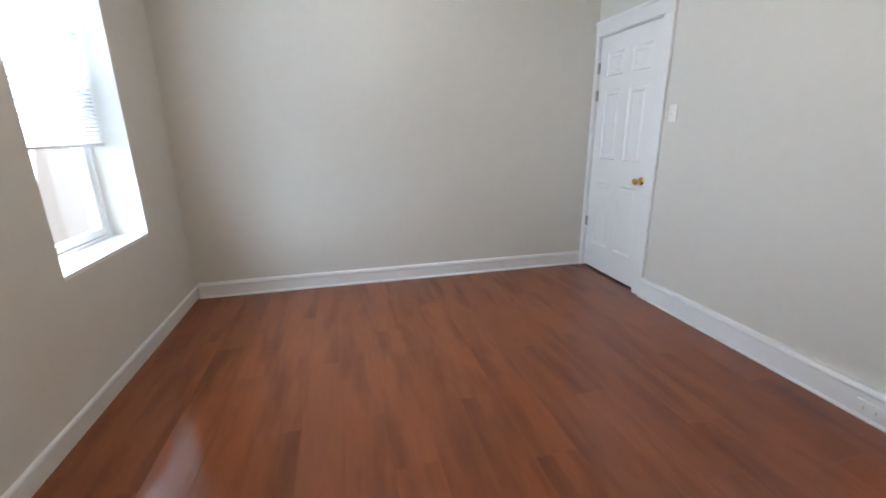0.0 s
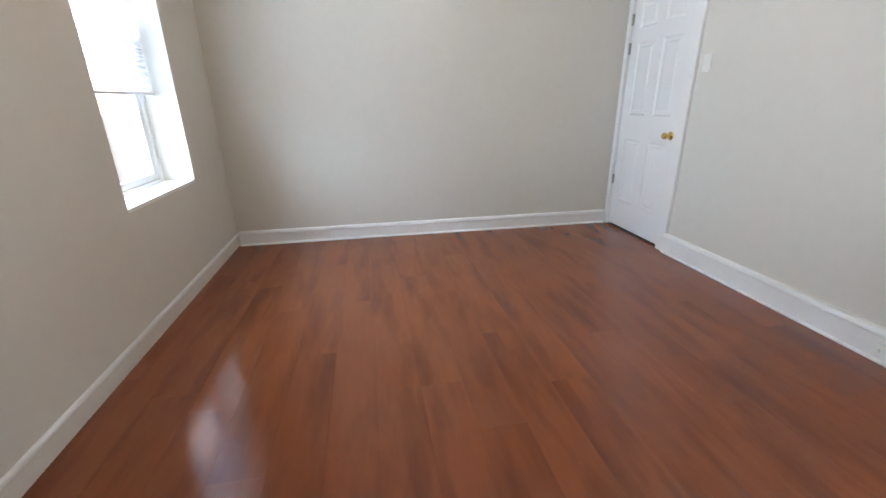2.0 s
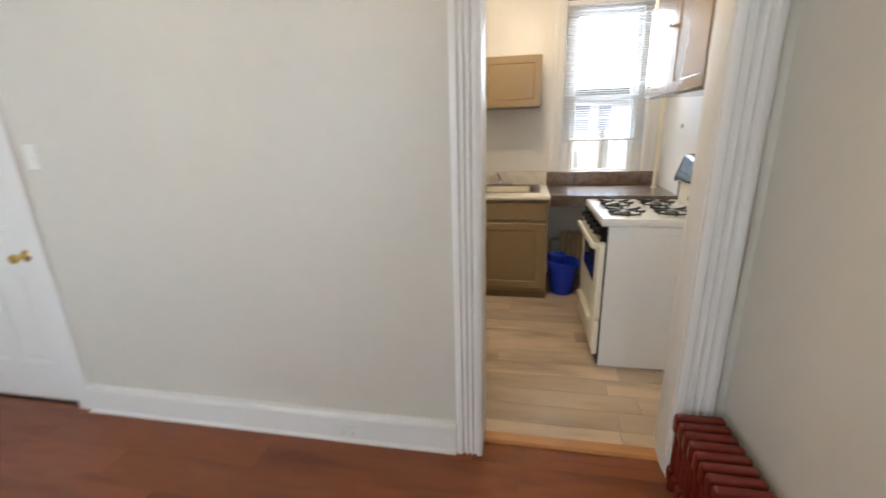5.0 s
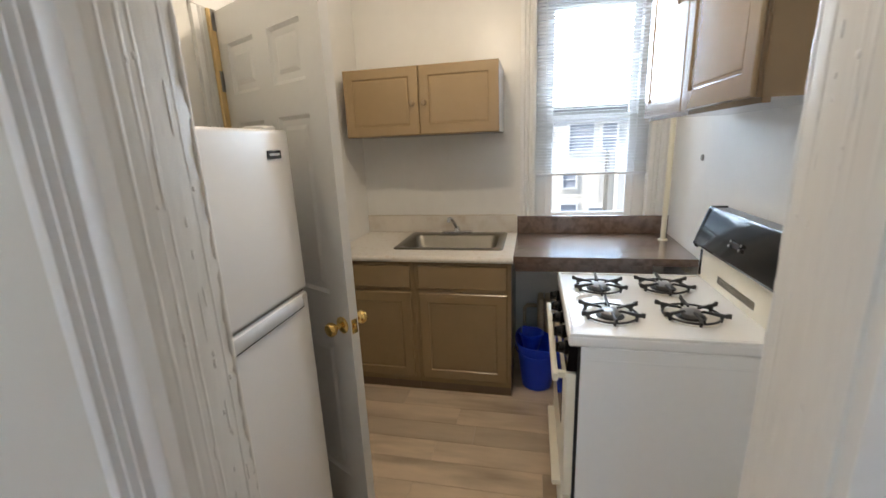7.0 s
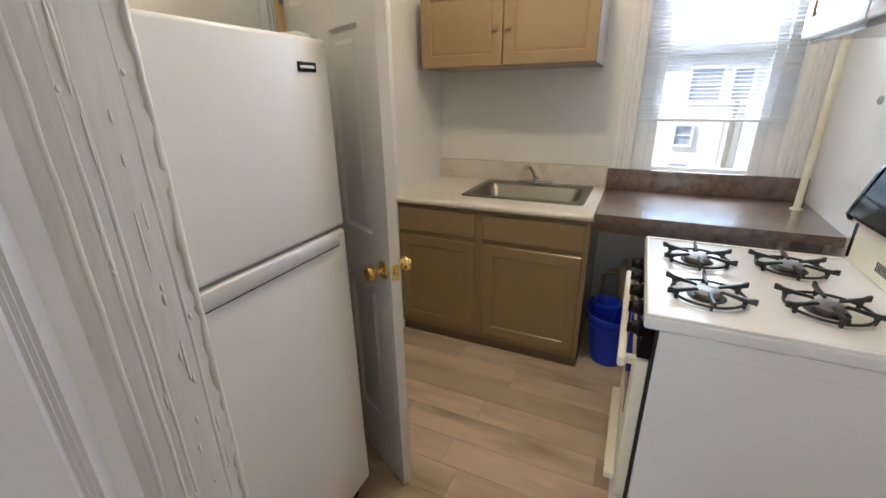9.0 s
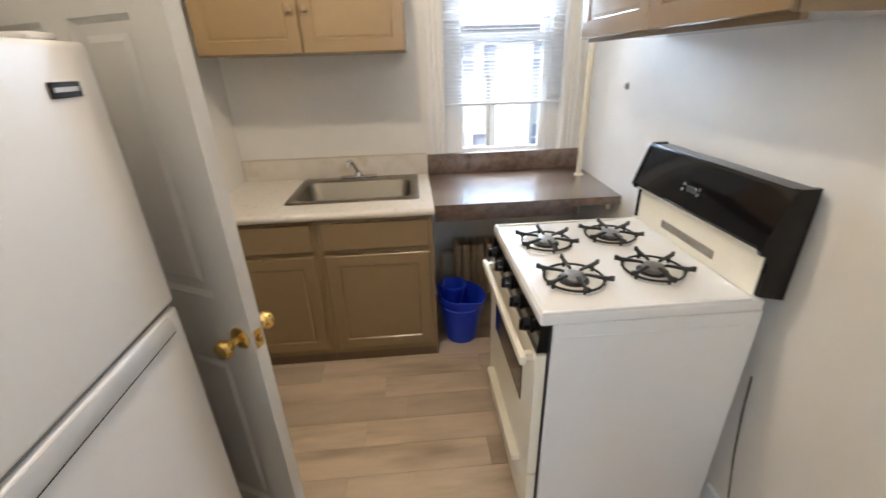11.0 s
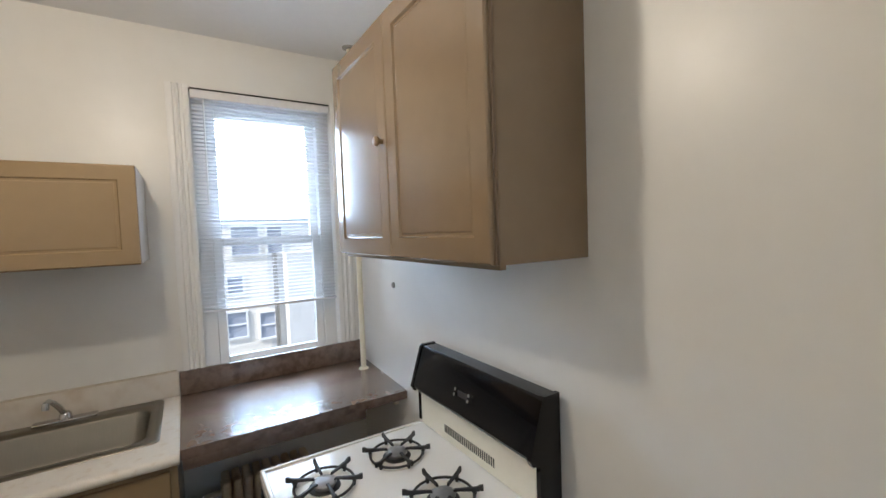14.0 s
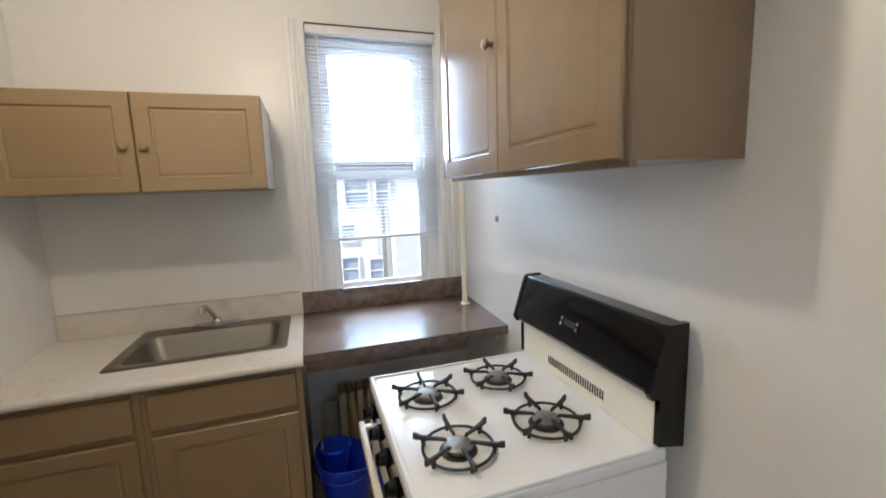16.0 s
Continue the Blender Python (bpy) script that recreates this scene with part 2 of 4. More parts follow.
def part(name, bm, material, parent, label="", smooth=40):
    ob = new(name, mesh_of(name, bm, material, smooth))
    ob.parent = parent
    if label:
        tagged(ob, label)
    return ob


def thing(name, label, category, m=Matrix(), group="", kind=""):
    ob = new(name)
    ob.empty_display_size = 0.1
    ob.matrix_world = m
    return tagged(ob, label, category, group, kind)


def setting(name, bm, material, label, category, smooth=40):
    return tagged(new(name, mesh_of(name, bm, material, smooth)), label, category, kind="structure")


# ---- plan ----
H = 2.835                # ceiling
N1, W1 = 4.485, -3.535    # living room's far wall and window wall
DX = 0.135               # partition's kitchen face
D0, D1, DH = 0.538, 1.358, 2.12   # doorway in the partition
C0, C1, CH = 3.67, 4.442, 2.08  # closed door in the partition
KE, KN = 2.685, 2.135    # kitchen's window wall and far side wall
KF = -0.04               # kitchen floor, a small step down
S1 = 0.355               # living room's near wall


def ks(x):
    """The kitchen's stove wall runs a little out of square."""
    return 0.035 - 0.045 * x


# floors' beds
setting("floor_bed_room", cube(box((W1 - 0.3, S1 - 0.15, -0.3), (0.10, N1 + 0.15, -0.012)), (-5.2, S1 - 0.15, -0.3), (W1 - 0.3, 1.05, -0.012)), M_GROUT, "dark bed under cherry floorboards", "floor")
setting("floor_bed_kitchen", box((0.10, -0.4, -0.3), (KE + 0.2, KN + 1.2, KF - 0.008)), M_GROUT2, "pale bed under greige plank floor", "floor")

# walls
bm = bmesh.new()
cube(bm, (0, -0.4, KF), (DX, D0, H))
cube(bm, (0, D0, DH), (DX, D1, H))
cube(bm, (0, D1, KF), (DX, C0 - 0.012, H))
cube(bm, (0, C0 - 0.012, CH + 0.012), (DX, C1 + 0.012, H))
cube(bm, (0, C1 + 0.012, 0), (DX, N1 + 0.15, H))
wall_partition = setting("wall_partition", bm, M_WALL1, "pale grey painted wall with a doorway and a closed door", "wall")
setting("wall_north", box((W1 - 0.3, N1, 0), (0, N1 + 0.15, H)), M_WALL1, "pale grey painted plaster wall", "wall")
WY0, WY1, WZ0, WZ1 = 2.982, 3.847, 0.705, 2.45
bm = bmesh.new()
cube(bm, (W1 - 0.3, 0.9, 0), (W1, WY0, H))
cube(bm, (W1 - 0.3, WY1, 0), (W1, N1, H))
cube(bm, (W1 - 0.3, WY0, 0), (W1, WY1, WZ0 - 0.02))
cube(bm, (W1 - 0.3, WY0, WZ1), (W1, WY1, H))
setting("wall_west", bm, M_WALL1, "pale grey painted wall with a deep window opening", "wall")
setting("wall_stub", box((W1, 0.93, 0), (-2.672, 1.058, H), 0.004), M_WALL1, "pale grey end of a partition wall", "wall")
setting("wall_south", box((-5.2, S1 - 0.15, 0), (0, S1, H)), M_WALL1, "pale grey painted wall behind the red radiator", "wall")
setting("wall_back", box((-5.2, S1, 0), (-5.05, 0.93, H)), M_WALL1, "pale grey painted wall of the entry", "wall")
setting("wall_entry", box((-5.05, 0.93, 0), (W1 - 0.3, 1.05, H)), M_WALL1, "pale grey painted wall of the entry", "wall")
# kitchen walls
bm = bmesh.new()
prism(bm, [(DX, ks(DX)), (KE + 0.15, ks(KE + 0.15)), (KE + 0.15, -0.4), (DX, -0.4)], 'z', KF, H)
setting("wall_stove", bm, M_WALL2, "off-white glossy painted kitchen wall", "wall")
KY0, KY1, KZ0, KZ1 = 0.072, 0.829, 0.96, 2.545
bm = bmesh.new()
cube(bm, (KE, -0.4, KF), (KE + 0.2, KY0, H))
cube(bm, (KE, KY1, KF), (KE + 0.2, KN + 0.15, H))
cube(bm, (KE, KY0, KF), (KE + 0.2, KY1, KZ0))
cube(bm, (KE, KY0, KZ1), (KE + 0.2, KY1, H))
setting("wall_window", bm, M_WALL2, "off-white kitchen wall with a tall window", "wall")
KD0, KD1, KDH = 1.2, 1.93, 2.13
bm = bmesh.new()
cube(bm, (DX, KN, KF), (KD0, KN + 0.12, H))
cube(bm, (KD1, KN, KF), (KE, KN + 0.12, H))
cube(bm, (KD0, KN, KDH), (KD1, KN + 0.12, H))
setting("wall_fridge", bm, M_WALL2, "off-white kitchen wall behind the refrigerator", "wall")
bm = bmesh.new()
cube(bm, (KD0 - 0.1, KN + 1.0, KF), (KD1 + 0.1, KN + 1.1, H))
cube(bm, (KD0 - 0.1, KN + 0.12, KF), (KD0, KN + 1.0, H))
cube(bm, (KD1, KN + 0.12, KF), (KD1 + 0.1, KN + 1.0, H))
setting("closet_wall", bm, M_WALL2, "plain closet walls behind the open door", "wall")
setting("ceiling", cube(cube(box((W1 - 0.3, S1 - 0.15, H), (0, N1 + 0.15, H + 0.15)), (-5.2, S1 - 0.15, H), (W1 - 0.3, 1.05, H + 0.15)), (0, -0.4, H), (KE + 0.2, N1 + 0.15, H + 0.15)), M_CEIL, "plain white ceiling", "ceiling")


# ---- trim ----
def fluted(w, t=0.026, flutes=3):
    """Cross-section of a fluted casing: across the width, and out of the wall."""
    pts = [(0, 0), (0, t * 0.8), (0.008, t)]
    edge, step = 0.024, (w - 0.048) / flutes
    for i in range(flutes):
        a = edge + i * step
        pts += [(a, t), (a + step * 0.22, t - 0.011), (a + step * 0.62, t - 0.011), (a + step * 0.84, t)]
    pts += [(w - 0.008, t), (w, t * 0.8), (w, 0)]
    return pts


def base_profile(h, t=0.018):
    return [(0, 0), (t + 0.012, 0), (t + 0.012, 0.008), (t, 0.016), (t, h - 0.035), (t + 0.006, h - 0.028), (t + 0.006, h - 0.014), (t - 0.004, h), (0, h)]


def paint_ridges(bm, y, sign, seed):
    """Long wavering ridges and clustered blisters of old paint on a jamb face."""
    rnd = random.Random(seed)
    for x0, rad in ((0.020, 0.012), (0.048, 0.010), (0.063, 0.008), (0.112, 0.009)):
        z, pts, drift = 0.02, [], rnd.uniform(0, 9)
        while z < DH - 0.02:
            dx = 0.004 * noise.noise((z * 2.1, drift, 0)) + 0.0012 * noise.noise((z * 14, drift, 3))
            lift = 0.0006 + 0.0005 * noise.noise((z * 5.0, drift, 7))
            pts.append(Vector((x0 + dx, y - sign * (rad - lift), z)))
            z += 0.02
        rings = [[bm.verts.new(p + Vector((rad * math.cos(a), rad * math.sin(a), 0))) for a in (math.pi * k / 10 for k in range(20))] for p in pts]
        for a, b in zip(rings, rings[1:]):
            for k in range(20):
                bm.faces.new((a[k], a[(k + 1) % 20], b[(k + 1) % 20], b[k]))
    for _ in range(48):
        x = rnd.choice((0.049, 0.062, 0.088, 0.094, 0.099, 0.118)) + rnd.uniform(-0.004, 0.004)
        z, rad = rnd.uniform(0.3, 2.0), rnd.uniform(0.0018, 0.0032)
        h = rnd.choice((0.5, 0.7, 1.0, 1.0, 2.5, 5.0)) * rnd.uniform(0.005, 0.010)
        rows = [(rad * math.cos(a), h * math.sin(a)) for a in (-1.45, -0.9, -0.3, 0.3, 0.9, 1.45)]
        lathe(bm, rows, Matrix.Translation((x, y + sign * 0.0002, z)) @ Matrix.Diagonal((1, 0.45, 1, 1)), 8)


# doorway: casings on the living-room side, worn jamb lining, oak threshold
for name, a in (("doorway_casing_far", D1 - 0.012), ("doorway_casing_near", D0 + 0.012 - 0.146)):
    w = 0.119 if "far" in name else 0.141
    bm = prism(bmesh.new(), [(-d, a + y) for y, d in fluted(w, 0.03)], 'z', 0, DH)
    setting(name, bm, M_TRIM, "white fluted wooden door casing", "casing")
bm = prism(bmesh.new(), [(-d, DH + z) for z, d in fluted(0.135, 0.03)], 'y', D0 - 0.138, D1 + 0.112)
setting("doorway_casing_head", bm, M_TRIM, "white fluted wooden head casing", "casing")
bm = bmesh.new()
cube(bm, (-0.004, D1 - 0.012, 0), (DX + 0.004, D1, DH), 0.004, 2)
paint_ridges(bm, D1 - 0.012, -1, 5)
setting("doorway_jamb_far", bm, M_OLD, "white jamb with thick old cracked paint", "jamb")
bm = bmesh.new()
cube(bm, (-0.004, D0, 0), (DX + 0.004, D0 + 0.012, DH), 0.004, 2)
paint_ridges(bm, D0 + 0.012, 1, 9)
setting("doorway_jamb_near", bm, M_OLD, "white jamb with thick old cracked paint", "jamb")
setting("doorway_jamb_head", box((-0.004, D0 + 0.012, DH - 0.012), (DX + 0.004, D1 - 0.012, DH)), M_OLD, "white head jamb with old paint", "jamb")
bm = bmesh.new()
tube(bm, [(DX - 0.001, D0 + 0.005, KF + z * 0.012) for z in range(0, 180)], 0.008, 12)
for v in bm.verts:
    k = noise.noise((v.co.z * 9, v.co.x * 20, 3.1)) * 0.001 + noise.noise((v.co.z * 55, v.co.x * 60, 1.3)) * 0.0008
    v.co.x += k
    v.co.y += k
setting("jamb_bead_near", bm, M_OLD, "rounded bead with thick glossy old paint", "trim")
bm = bmesh.new()
tube(bm, [(DX, D1 - 0.006, KF + z * 0.012) for z in range(0, 180)], 0.008, 12)
for v in bm.verts:
    k = noise.noise((v.co.z * 12, v.co.x * 20, 7.7)) * 0.002 + noise.noise((v.co.z * 48, v.co.x * 40, 5.3)) * 0.0035
    v.co.x += k
    v.co.y += k
setting("jamb_bead_far", bm, M_OLD, "rounded bead with cracked old paint", "trim")
bm = prism(bmesh.new(), [(0.06, KF - 0.005), (0.06, 0.008), (0.07, 0.018), (0.125, 0.018), (0.137, 0.006), (0.137, KF - 0.005)], 'y', D0 + 0.012, D1 - 0.012)
setting("threshold", bm, M_OAK, "orange varnished oak threshold strip", "threshold")

# closed door's casing
for name, a, w in (("door_casing_near", C0 - 0.1, 0.1), ("door_casing_far", C1, N1 - C1 - 0.002)):
    bm = prism(bmesh.new(), [(-d, a + y) for y, d in [(0, 0), (0, 0.016), (0.006, 0.022), (w - 0.006, 0.022), (w, 0.014), (w, 0)]], 'z', 0, CH + 0.005)
    setting(name, bm, M_TRIM, "white wooden door casing", "casing")
bm = prism(bmesh.new(), [(-d, CH + 0.005 + z) for z, d in [(0, 0), (0, 0.018), (0.008, 0.024), (0.095, 0.024), (0.105, 0.034), (0.12, 0.034), (0.12, 0)]], 'y', C0 - 0.104, N1 - 0.002)
setting("door_casing_head", bm, M_TRIM, "white wooden head casing", "casing")
bm = bmesh.new()
cube(bm, (0.0, C0 - 0.012, 0), (DX, C0, CH + 0.012))
cube(bm, (0.0, C1, 0), (DX, C1 + 0.012, CH + 0.012))
cube(bm, (0.0, C0, CH), (DX, C1, CH + 0.012))
cube(bm, (0.052, C0, 0), (0.07, C0 + 0.03, CH))
cube(bm, (0.052, C1 - 0.03, 0), (0.07, C1, CH))
setting("door_jamb", bm, M_TRIM, "white door jamb with stops", "jamb")
setting("closet_back", box((DX, C0 - 0.1, 0), (DX + 0.03, N1, H)), M_WALL1, "plain closing wall behind the door", "wall")

# baseboards
def board_x(name, y, x0, x1, h, sign):
    bm = prism(bmesh.new(), [(y + sign * d, z) for d, z in base_profile(h)], 'x', x0, x1)
    setting(name, bm, M_TRIM, "white painted wooden baseboard with a moulded cap", "baseboard")


def board_y(name, x, y0, y1, h, sign, t):
    bm = prism(bmesh.new(), [(x + sign * d, z) for d, z in base_profile(h, t)], 'y', y0, y1)
    setting(name, bm, M_TRIM, "white painted wooden baseboard with a moulded cap", "baseboard")


board_x("baseboard_north", N1, W1 + 0.02, -0.024, 0.13, -1)
bm = prism(bmesh.new(), [(W1 + d, z) for d, z in [(0, 0), (0.004, 0), (0.004, 0.086), (0, 0.086)]], 'y', 1.058, N1)
setting("baseboard_west", bm, M_BOARD, "baseboard painted like the grey wall", "baseboard")
bm = prism(bmesh.new(), [(W1 + d, z) for d, z in [(0, 0.0865), (0.010, 0.0865), (0.012, 0.096), (0.009, 0.104), (0.003, 0.110), (0, 0.110)]], 'y', 1.058, N1)
setting("baseboard_cap_west", bm, M_TRIM, "white moulded cap of the baseboard", "trim")
board_y("baseboard_east", 0, D1 + 0.109, C0 - 0.102, 0.158, -1, 0.03)
board_x("baseboard_south", S1, -5.0, -0.03, 0.15, 1)
bm = bmesh.new()
prism(bm, [(DX, ks(DX)), (0.93, ks(0.93)), (0.93, ks(0.93) + 0.016), (DX, ks(DX) + 0.016)], 'z', KF, 0.10)
setting("baseboard_stove", bm, M_TRIM, "white painted kitchen baseboard", "baseboard")


# ---- doors ----
def six_panel_door(root, w, h, t, knob_z, rows, backset=0.062):
    """Local: hinge edge at x 0, free edge at x w, thickness 0 to t along y."""
    material = M_DOOR
    st, ms = 0.105, 0.10
    cols = [(st, (w - ms) / 2), ((w + ms) / 2, w - st)]
    bm = bmesh.new()
    for x0, x1 in ((0, st), (w - st, w), ((w - ms) / 2, (w + ms) / 2)):
        cube(bm, (x0, 0, 0.0), (x1, t, h))
    zs = [0.0] + [z for r in rows for z in r] + [h]
    for a, b in zip(zs[::2], zs[1::2]):
        for x0, x1 in cols:
            cube(bm, (x0, 0, a), (x1, t, b))
    part("leaf", bm, material, root, "", 30)
    for z0, z1 in rows:
        for x0, x1 in cols:
            bm = bmesh.new()
            m = 0.034
            ring = lambda d, y: [bm.verts.new(p) for p in ((x0 + d, y, z0 + d), (x1 - d, y, z0 + d), (x1 - d, y, z1 - d), (x0 + d, y, z1 - d))]
            loops = [ring(0, 0.002), ring(0.012, 0.010), ring(m, 0.010), ring(m + 0.014, 0.004), ]
            back = [ring(0, t - 0.002), ring(0.012, t - 0.010), ring(m, t - 0.010), ring(m + 0.014, t - 0.004)]
            for ls in (loops, back):
                for p, q in zip(ls, ls[1:]):
                    for i in range(4):
                        bm.faces.new((p[i], p[(i + 1) % 4], q[(i + 1) % 4], q[i]))
                bm.faces.new(ls[-1])
            part("panel", bm, material, root, "", 20)
    for side, y in ((-1, 0), (1, t)):
        m = Matrix.Translation((w - backset, y, knob_z)) @ Matrix.Rotation(radians(90 if side < 0 else -90), 4, 'X')
        bm = lathe(bmesh.new(), [(0.0325, 0), (0.0325, 0.004), (0.026, 0.009), (0.011, 0.012), (0.010, 0.03), (0.018, 0.036), (0.026, 0.046), (0.027, 0.056), (0.022, 0.066), (0.010, 0.069)], m)
        part("door_knob", bm, M_BRASS, root, "polished brass round door knob")
    part("latch_plate", box((w, t / 2 - 0.013, knob_z - 0.028), (w + 0.0025, t / 2 + 0.013, knob_z + 0.028), 0.001), M_BRASS, root, "brass latch plate")
    part("latch_bolt", box((w + 0.0025, t / 2 - 0.006, knob_z - 0.01), (w + 0.011, t / 2 + 0.006, knob_z + 0.01), 0.003), M_BRASS, root, "brass latch bolt")


def hinge(root, x, y, z, r=0.006):
    bm = bmesh.new()
    cyl(bm, (x, y, z - 0.045), (x, y, z + 0.045), r, n=12)
    cube(bm, (x + 0.001, y - 0.001, z - 0.044), (x + 0.024, y + 0.002, z + 0.044))
    part("hinge", bm, M_GREYMETAL, root, "dull metal butt hinge")


door_1 = thing("door_1", "closed white six-panel door with a brass knob", "door", pose(0.010, C1 - 0.006, 0.018, 0, 0, -90), kind="structure")
six_panel_door(door_1, C1 - C0 - 0.014, CH - 0.024, 0.038, 0.89, [(0.24, 0.82), (1.03, 1.62), (1.73, 1.92)])
for z in (0.435, 1.582, 1.81):
    hinge(door_1, 0.0, -0.012, z)
ang = math.degrees(math.atan2(-0.64, -0.326))
door_2 = thing("door_2", "white six-panel door standing open beside the refrigerator", "door", pose(KD0, KN - 0.005, KF + 0.012, 0, 0, ang), kind="structure")
six_panel_door(door_2, 0.716, 2.15, 0.036, 0.960, [(0.25, 0.87), (1.07, 1.72), (1.83, 2.02)], 0.046)
part("hinge_edge", box((-0.006, 0.002, 0.0), (0.0, 0.034, 2.15)), M_RAWWOOD, door_2, "raw yellow wood hinge edge")
for z in (0.25, 1.06, 1.86):
    bm = bmesh.new()
    cyl(bm, (-0.012, -0.004, z - 0.05), (-0.012, -0.004, z + 0.05), 0.0065, n=12)
    cube(bm, (-0.0085, 0.0, z - 0.05), (-0.0062, 0.03, z + 0.05))
    part("hinge", bm, M_GREYMETAL, door_2, "dull metal butt hinge")
setting("inner_jamb_strip", box((KD0 - 0.046, KN - 0.034, KF), (KD0 - 0.008, KN - 0.021, KDH), 0.002), M_RAWWOOD, "raw yellow wood jamb strip at the hinges", "jamb")
for z in (1.86, 2.09):
    part("jamb_hinge", box((KD0 - 0.036, KN - 0.038, z - 0.04), (KD0 - 0.006, KN - 0.0345, z + 0.04), 0.002), M_GREYMETAL, door_2, "dull metal hinge leaf").matrix_parent_inverse = door_2.matrix_world.inverted()
# casing of the kitchen's inner door
bm = prism(bmesh.new(), [(KD0 - 0.11 + a, KN - d) for a, d in fluted(0.11, 0.02, 3)], 'z', KF, KDH)
setting("inner_casing_a", bm, M_TRIM, "cream-white painted door casing", "casing")
bm = prism(bmesh.new(), [(KD1 + a, KN - d) for a, d in fluted(0.09, 0.02, 3)], 'z', KF, KDH)
setting("inner_casing_b", bm, M_TRIM, "cream-white painted door casing", "casing")
setting("inner_casing_head", box((KD0 - 0.11, KN - 0.022, KDH), (KD1 + 0.09, KN, KDH + 0.11), 0.004), M_TRIM, "cream-white painted head casing", "casing")


# ---- windows ----
def sash_window(root, w, h, meet, fr, depth, rail=0.05):
    """Local: y across, z up, x outwards. A fixed frame, an upper and a lower sash, glass in both."""
    part("window_frame", cube(cube(cube(cube(bmesh.new(), (0, 0, 0), (depth, fr, h)), (0, w - fr, 0), (depth, w, h)), (0, fr, h - fr), (depth, w - fr, h)), (0, fr, 0), (depth, w - fr, fr * 0.6)), M_TRIM, root, "white window frame")
    s = rail
    for nm, x, z0, z1 in (("upper_sash", depth * 0.55, meet - 0.02, h - fr), ("lower_sash", depth * 0.12, fr * 0.6, meet + 0.03)):
        bm = bmesh.new()
        cube(bm, (x, fr, z0), (x + 0.035, fr + s, z1), 0.004)
        cube(bm, (x, w - fr - s, z0), (x + 0.035, w - fr, z1), 0.004)
        cube(bm, (x + 0.001, fr + s, z0), (x + 0.034, w - fr - s, z0 + s * 0.9), 0.004)
        cube(bm, (x + 0.001, fr + s, z1 - s * 0.9), (x + 0.034, w - fr - s, z1), 0.004)
        sash = part(nm, bm, M_TRIM, root, "white sash rails")
        pane = part("pane", box((x + 0.015, fr + s, z0 + s * 0.9), (x + 0.019, w - fr - s, z1 - s * 0.9)), M_GLASS, sash, "clear glass pane")
        pane.visible_shadow = False


def blind(root, w, top, bottom, tilt, pitch=0.021):
    """Local: y across, x into the room negative; hangs from z top to bottom."""
    part("headrail", box((-0.02, 0, top - 0.045), (0.02, w, top), 0.003), M_SLAT, root, "white metal headrail")
    part("bottom_rail", box((-0.013, 0.002, bottom), (0.013, w - 0.002, bottom + 0.016), 0.004), M_SLAT, root, "white bottom rail")
    z = bottom + 0.03
    bm = bmesh.new()
    pts = [(-0.0125, 0.0), (-0.006, 0.002), (0.0, 0.0026), (0.006, 0.002), (0.0125, 0.0)]
    a = [bm.verts.new((x, 0.003, q)) for x, q in pts]
    b = [bm.verts.new((x, w - 0.003, q)) for x, q in pts]
    for i in range(4):
        bm.faces.new((a[i], a[i + 1], b[i + 1], b[i]))
    bmesh.ops.solidify(bm, geom=bm.faces[:], thickness=0.0006)
    me = mesh_of("slat", bm, M_SLAT, 60)
    while z < top - 0.05:
        ob = new("slat", me)
        ob.parent = root
        ob.location = (0, 0, z)
        ob.rotation_euler = (0, radians(tilt), 0)
        z += pitch
    for y in (0.12, w - 0.12):
        bm = bmesh.new()
        for x in (-0.0135, 0.0135):
            tube(bm, [(x, y, bottom + 0.01), (x, y, top - 0.04)], 0.0007, 5)
        part("ladder_cord", bm, M_SLAT, root)
    part("tilt_wand", cyl(bmesh.new(), (-0.024, w - 0.06, top - 0.05), (-0.026, w - 0.058, top - 0.62), 0.004, n=8), M_PLASTIC, root, "clear-white tilt wand")


window_1 = thing("window_1", "white double-hung window in a deep painted reveal", "window", pose(W1 - 0.19, WY1, WZ0, 0, 0, 180), kind="structure")
sash_window(window_1, WY1 - WY0, WZ1 - WZ0, 0.86, 0.035, 0.1)
part("window_sill", box((-0.19, 0.0, -0.02), (0.0, WY1 - WY0, 0.0)), M_TRIM, window_1, "white painted sill")
window_2 = thing("window_2", "white double-hung window with a lowered blind", "window", pose(KE + 0.055, KY0, KZ0), kind="structure")
sash_window(window_2, KY1 - KY0, KZ1 - KZ0, 0.745, 0.075, 0.11)
part("window_sill", box((-0.06, 0.0, 0.0), (0.0, KY1 - KY0, 0.02)), M_TRIM, window_2, "white painted sill")
blind_1 = thing("window_blind", "white horizontal mini blind half raised in the deep window", "blind", pose(W1 - 0.135, WY1 - 0.01, 0, 0, 0, 180))
blind(blind_1, WY1 - WY0 - 0.02, WZ1, 1.25, 24)
blind_2 = thing("window_blind", "white horizontal mini blind with open slats, partly raised", "blind", pose(KE + 0.005, KY0 + 0.006, 0))
blind(blind_2, KY1 - KY0 - 0.012, KZ1 - 0.008, 1.325, 6)
# near-black bar holds the recess shade over the headrail in its colour
part("headrail_shade", box((-0.0215, 0.0, KZ1 - 0.0075), (0.015, KY1 - KY0 - 0.012, KZ1 - 0.0005)), M_DARK, blind_2, "dark bar painting the recess shade above the headrail")
bm = prism(bmesh.new(), [(KE - d, KY1 + a) for a, d in fluted(0.105, 0.022, 2)], 'z', 1.035, KZ1 + 0.012)
setting("window_casing_a", bm, M_TRIM, "white painted window casing", "casing")
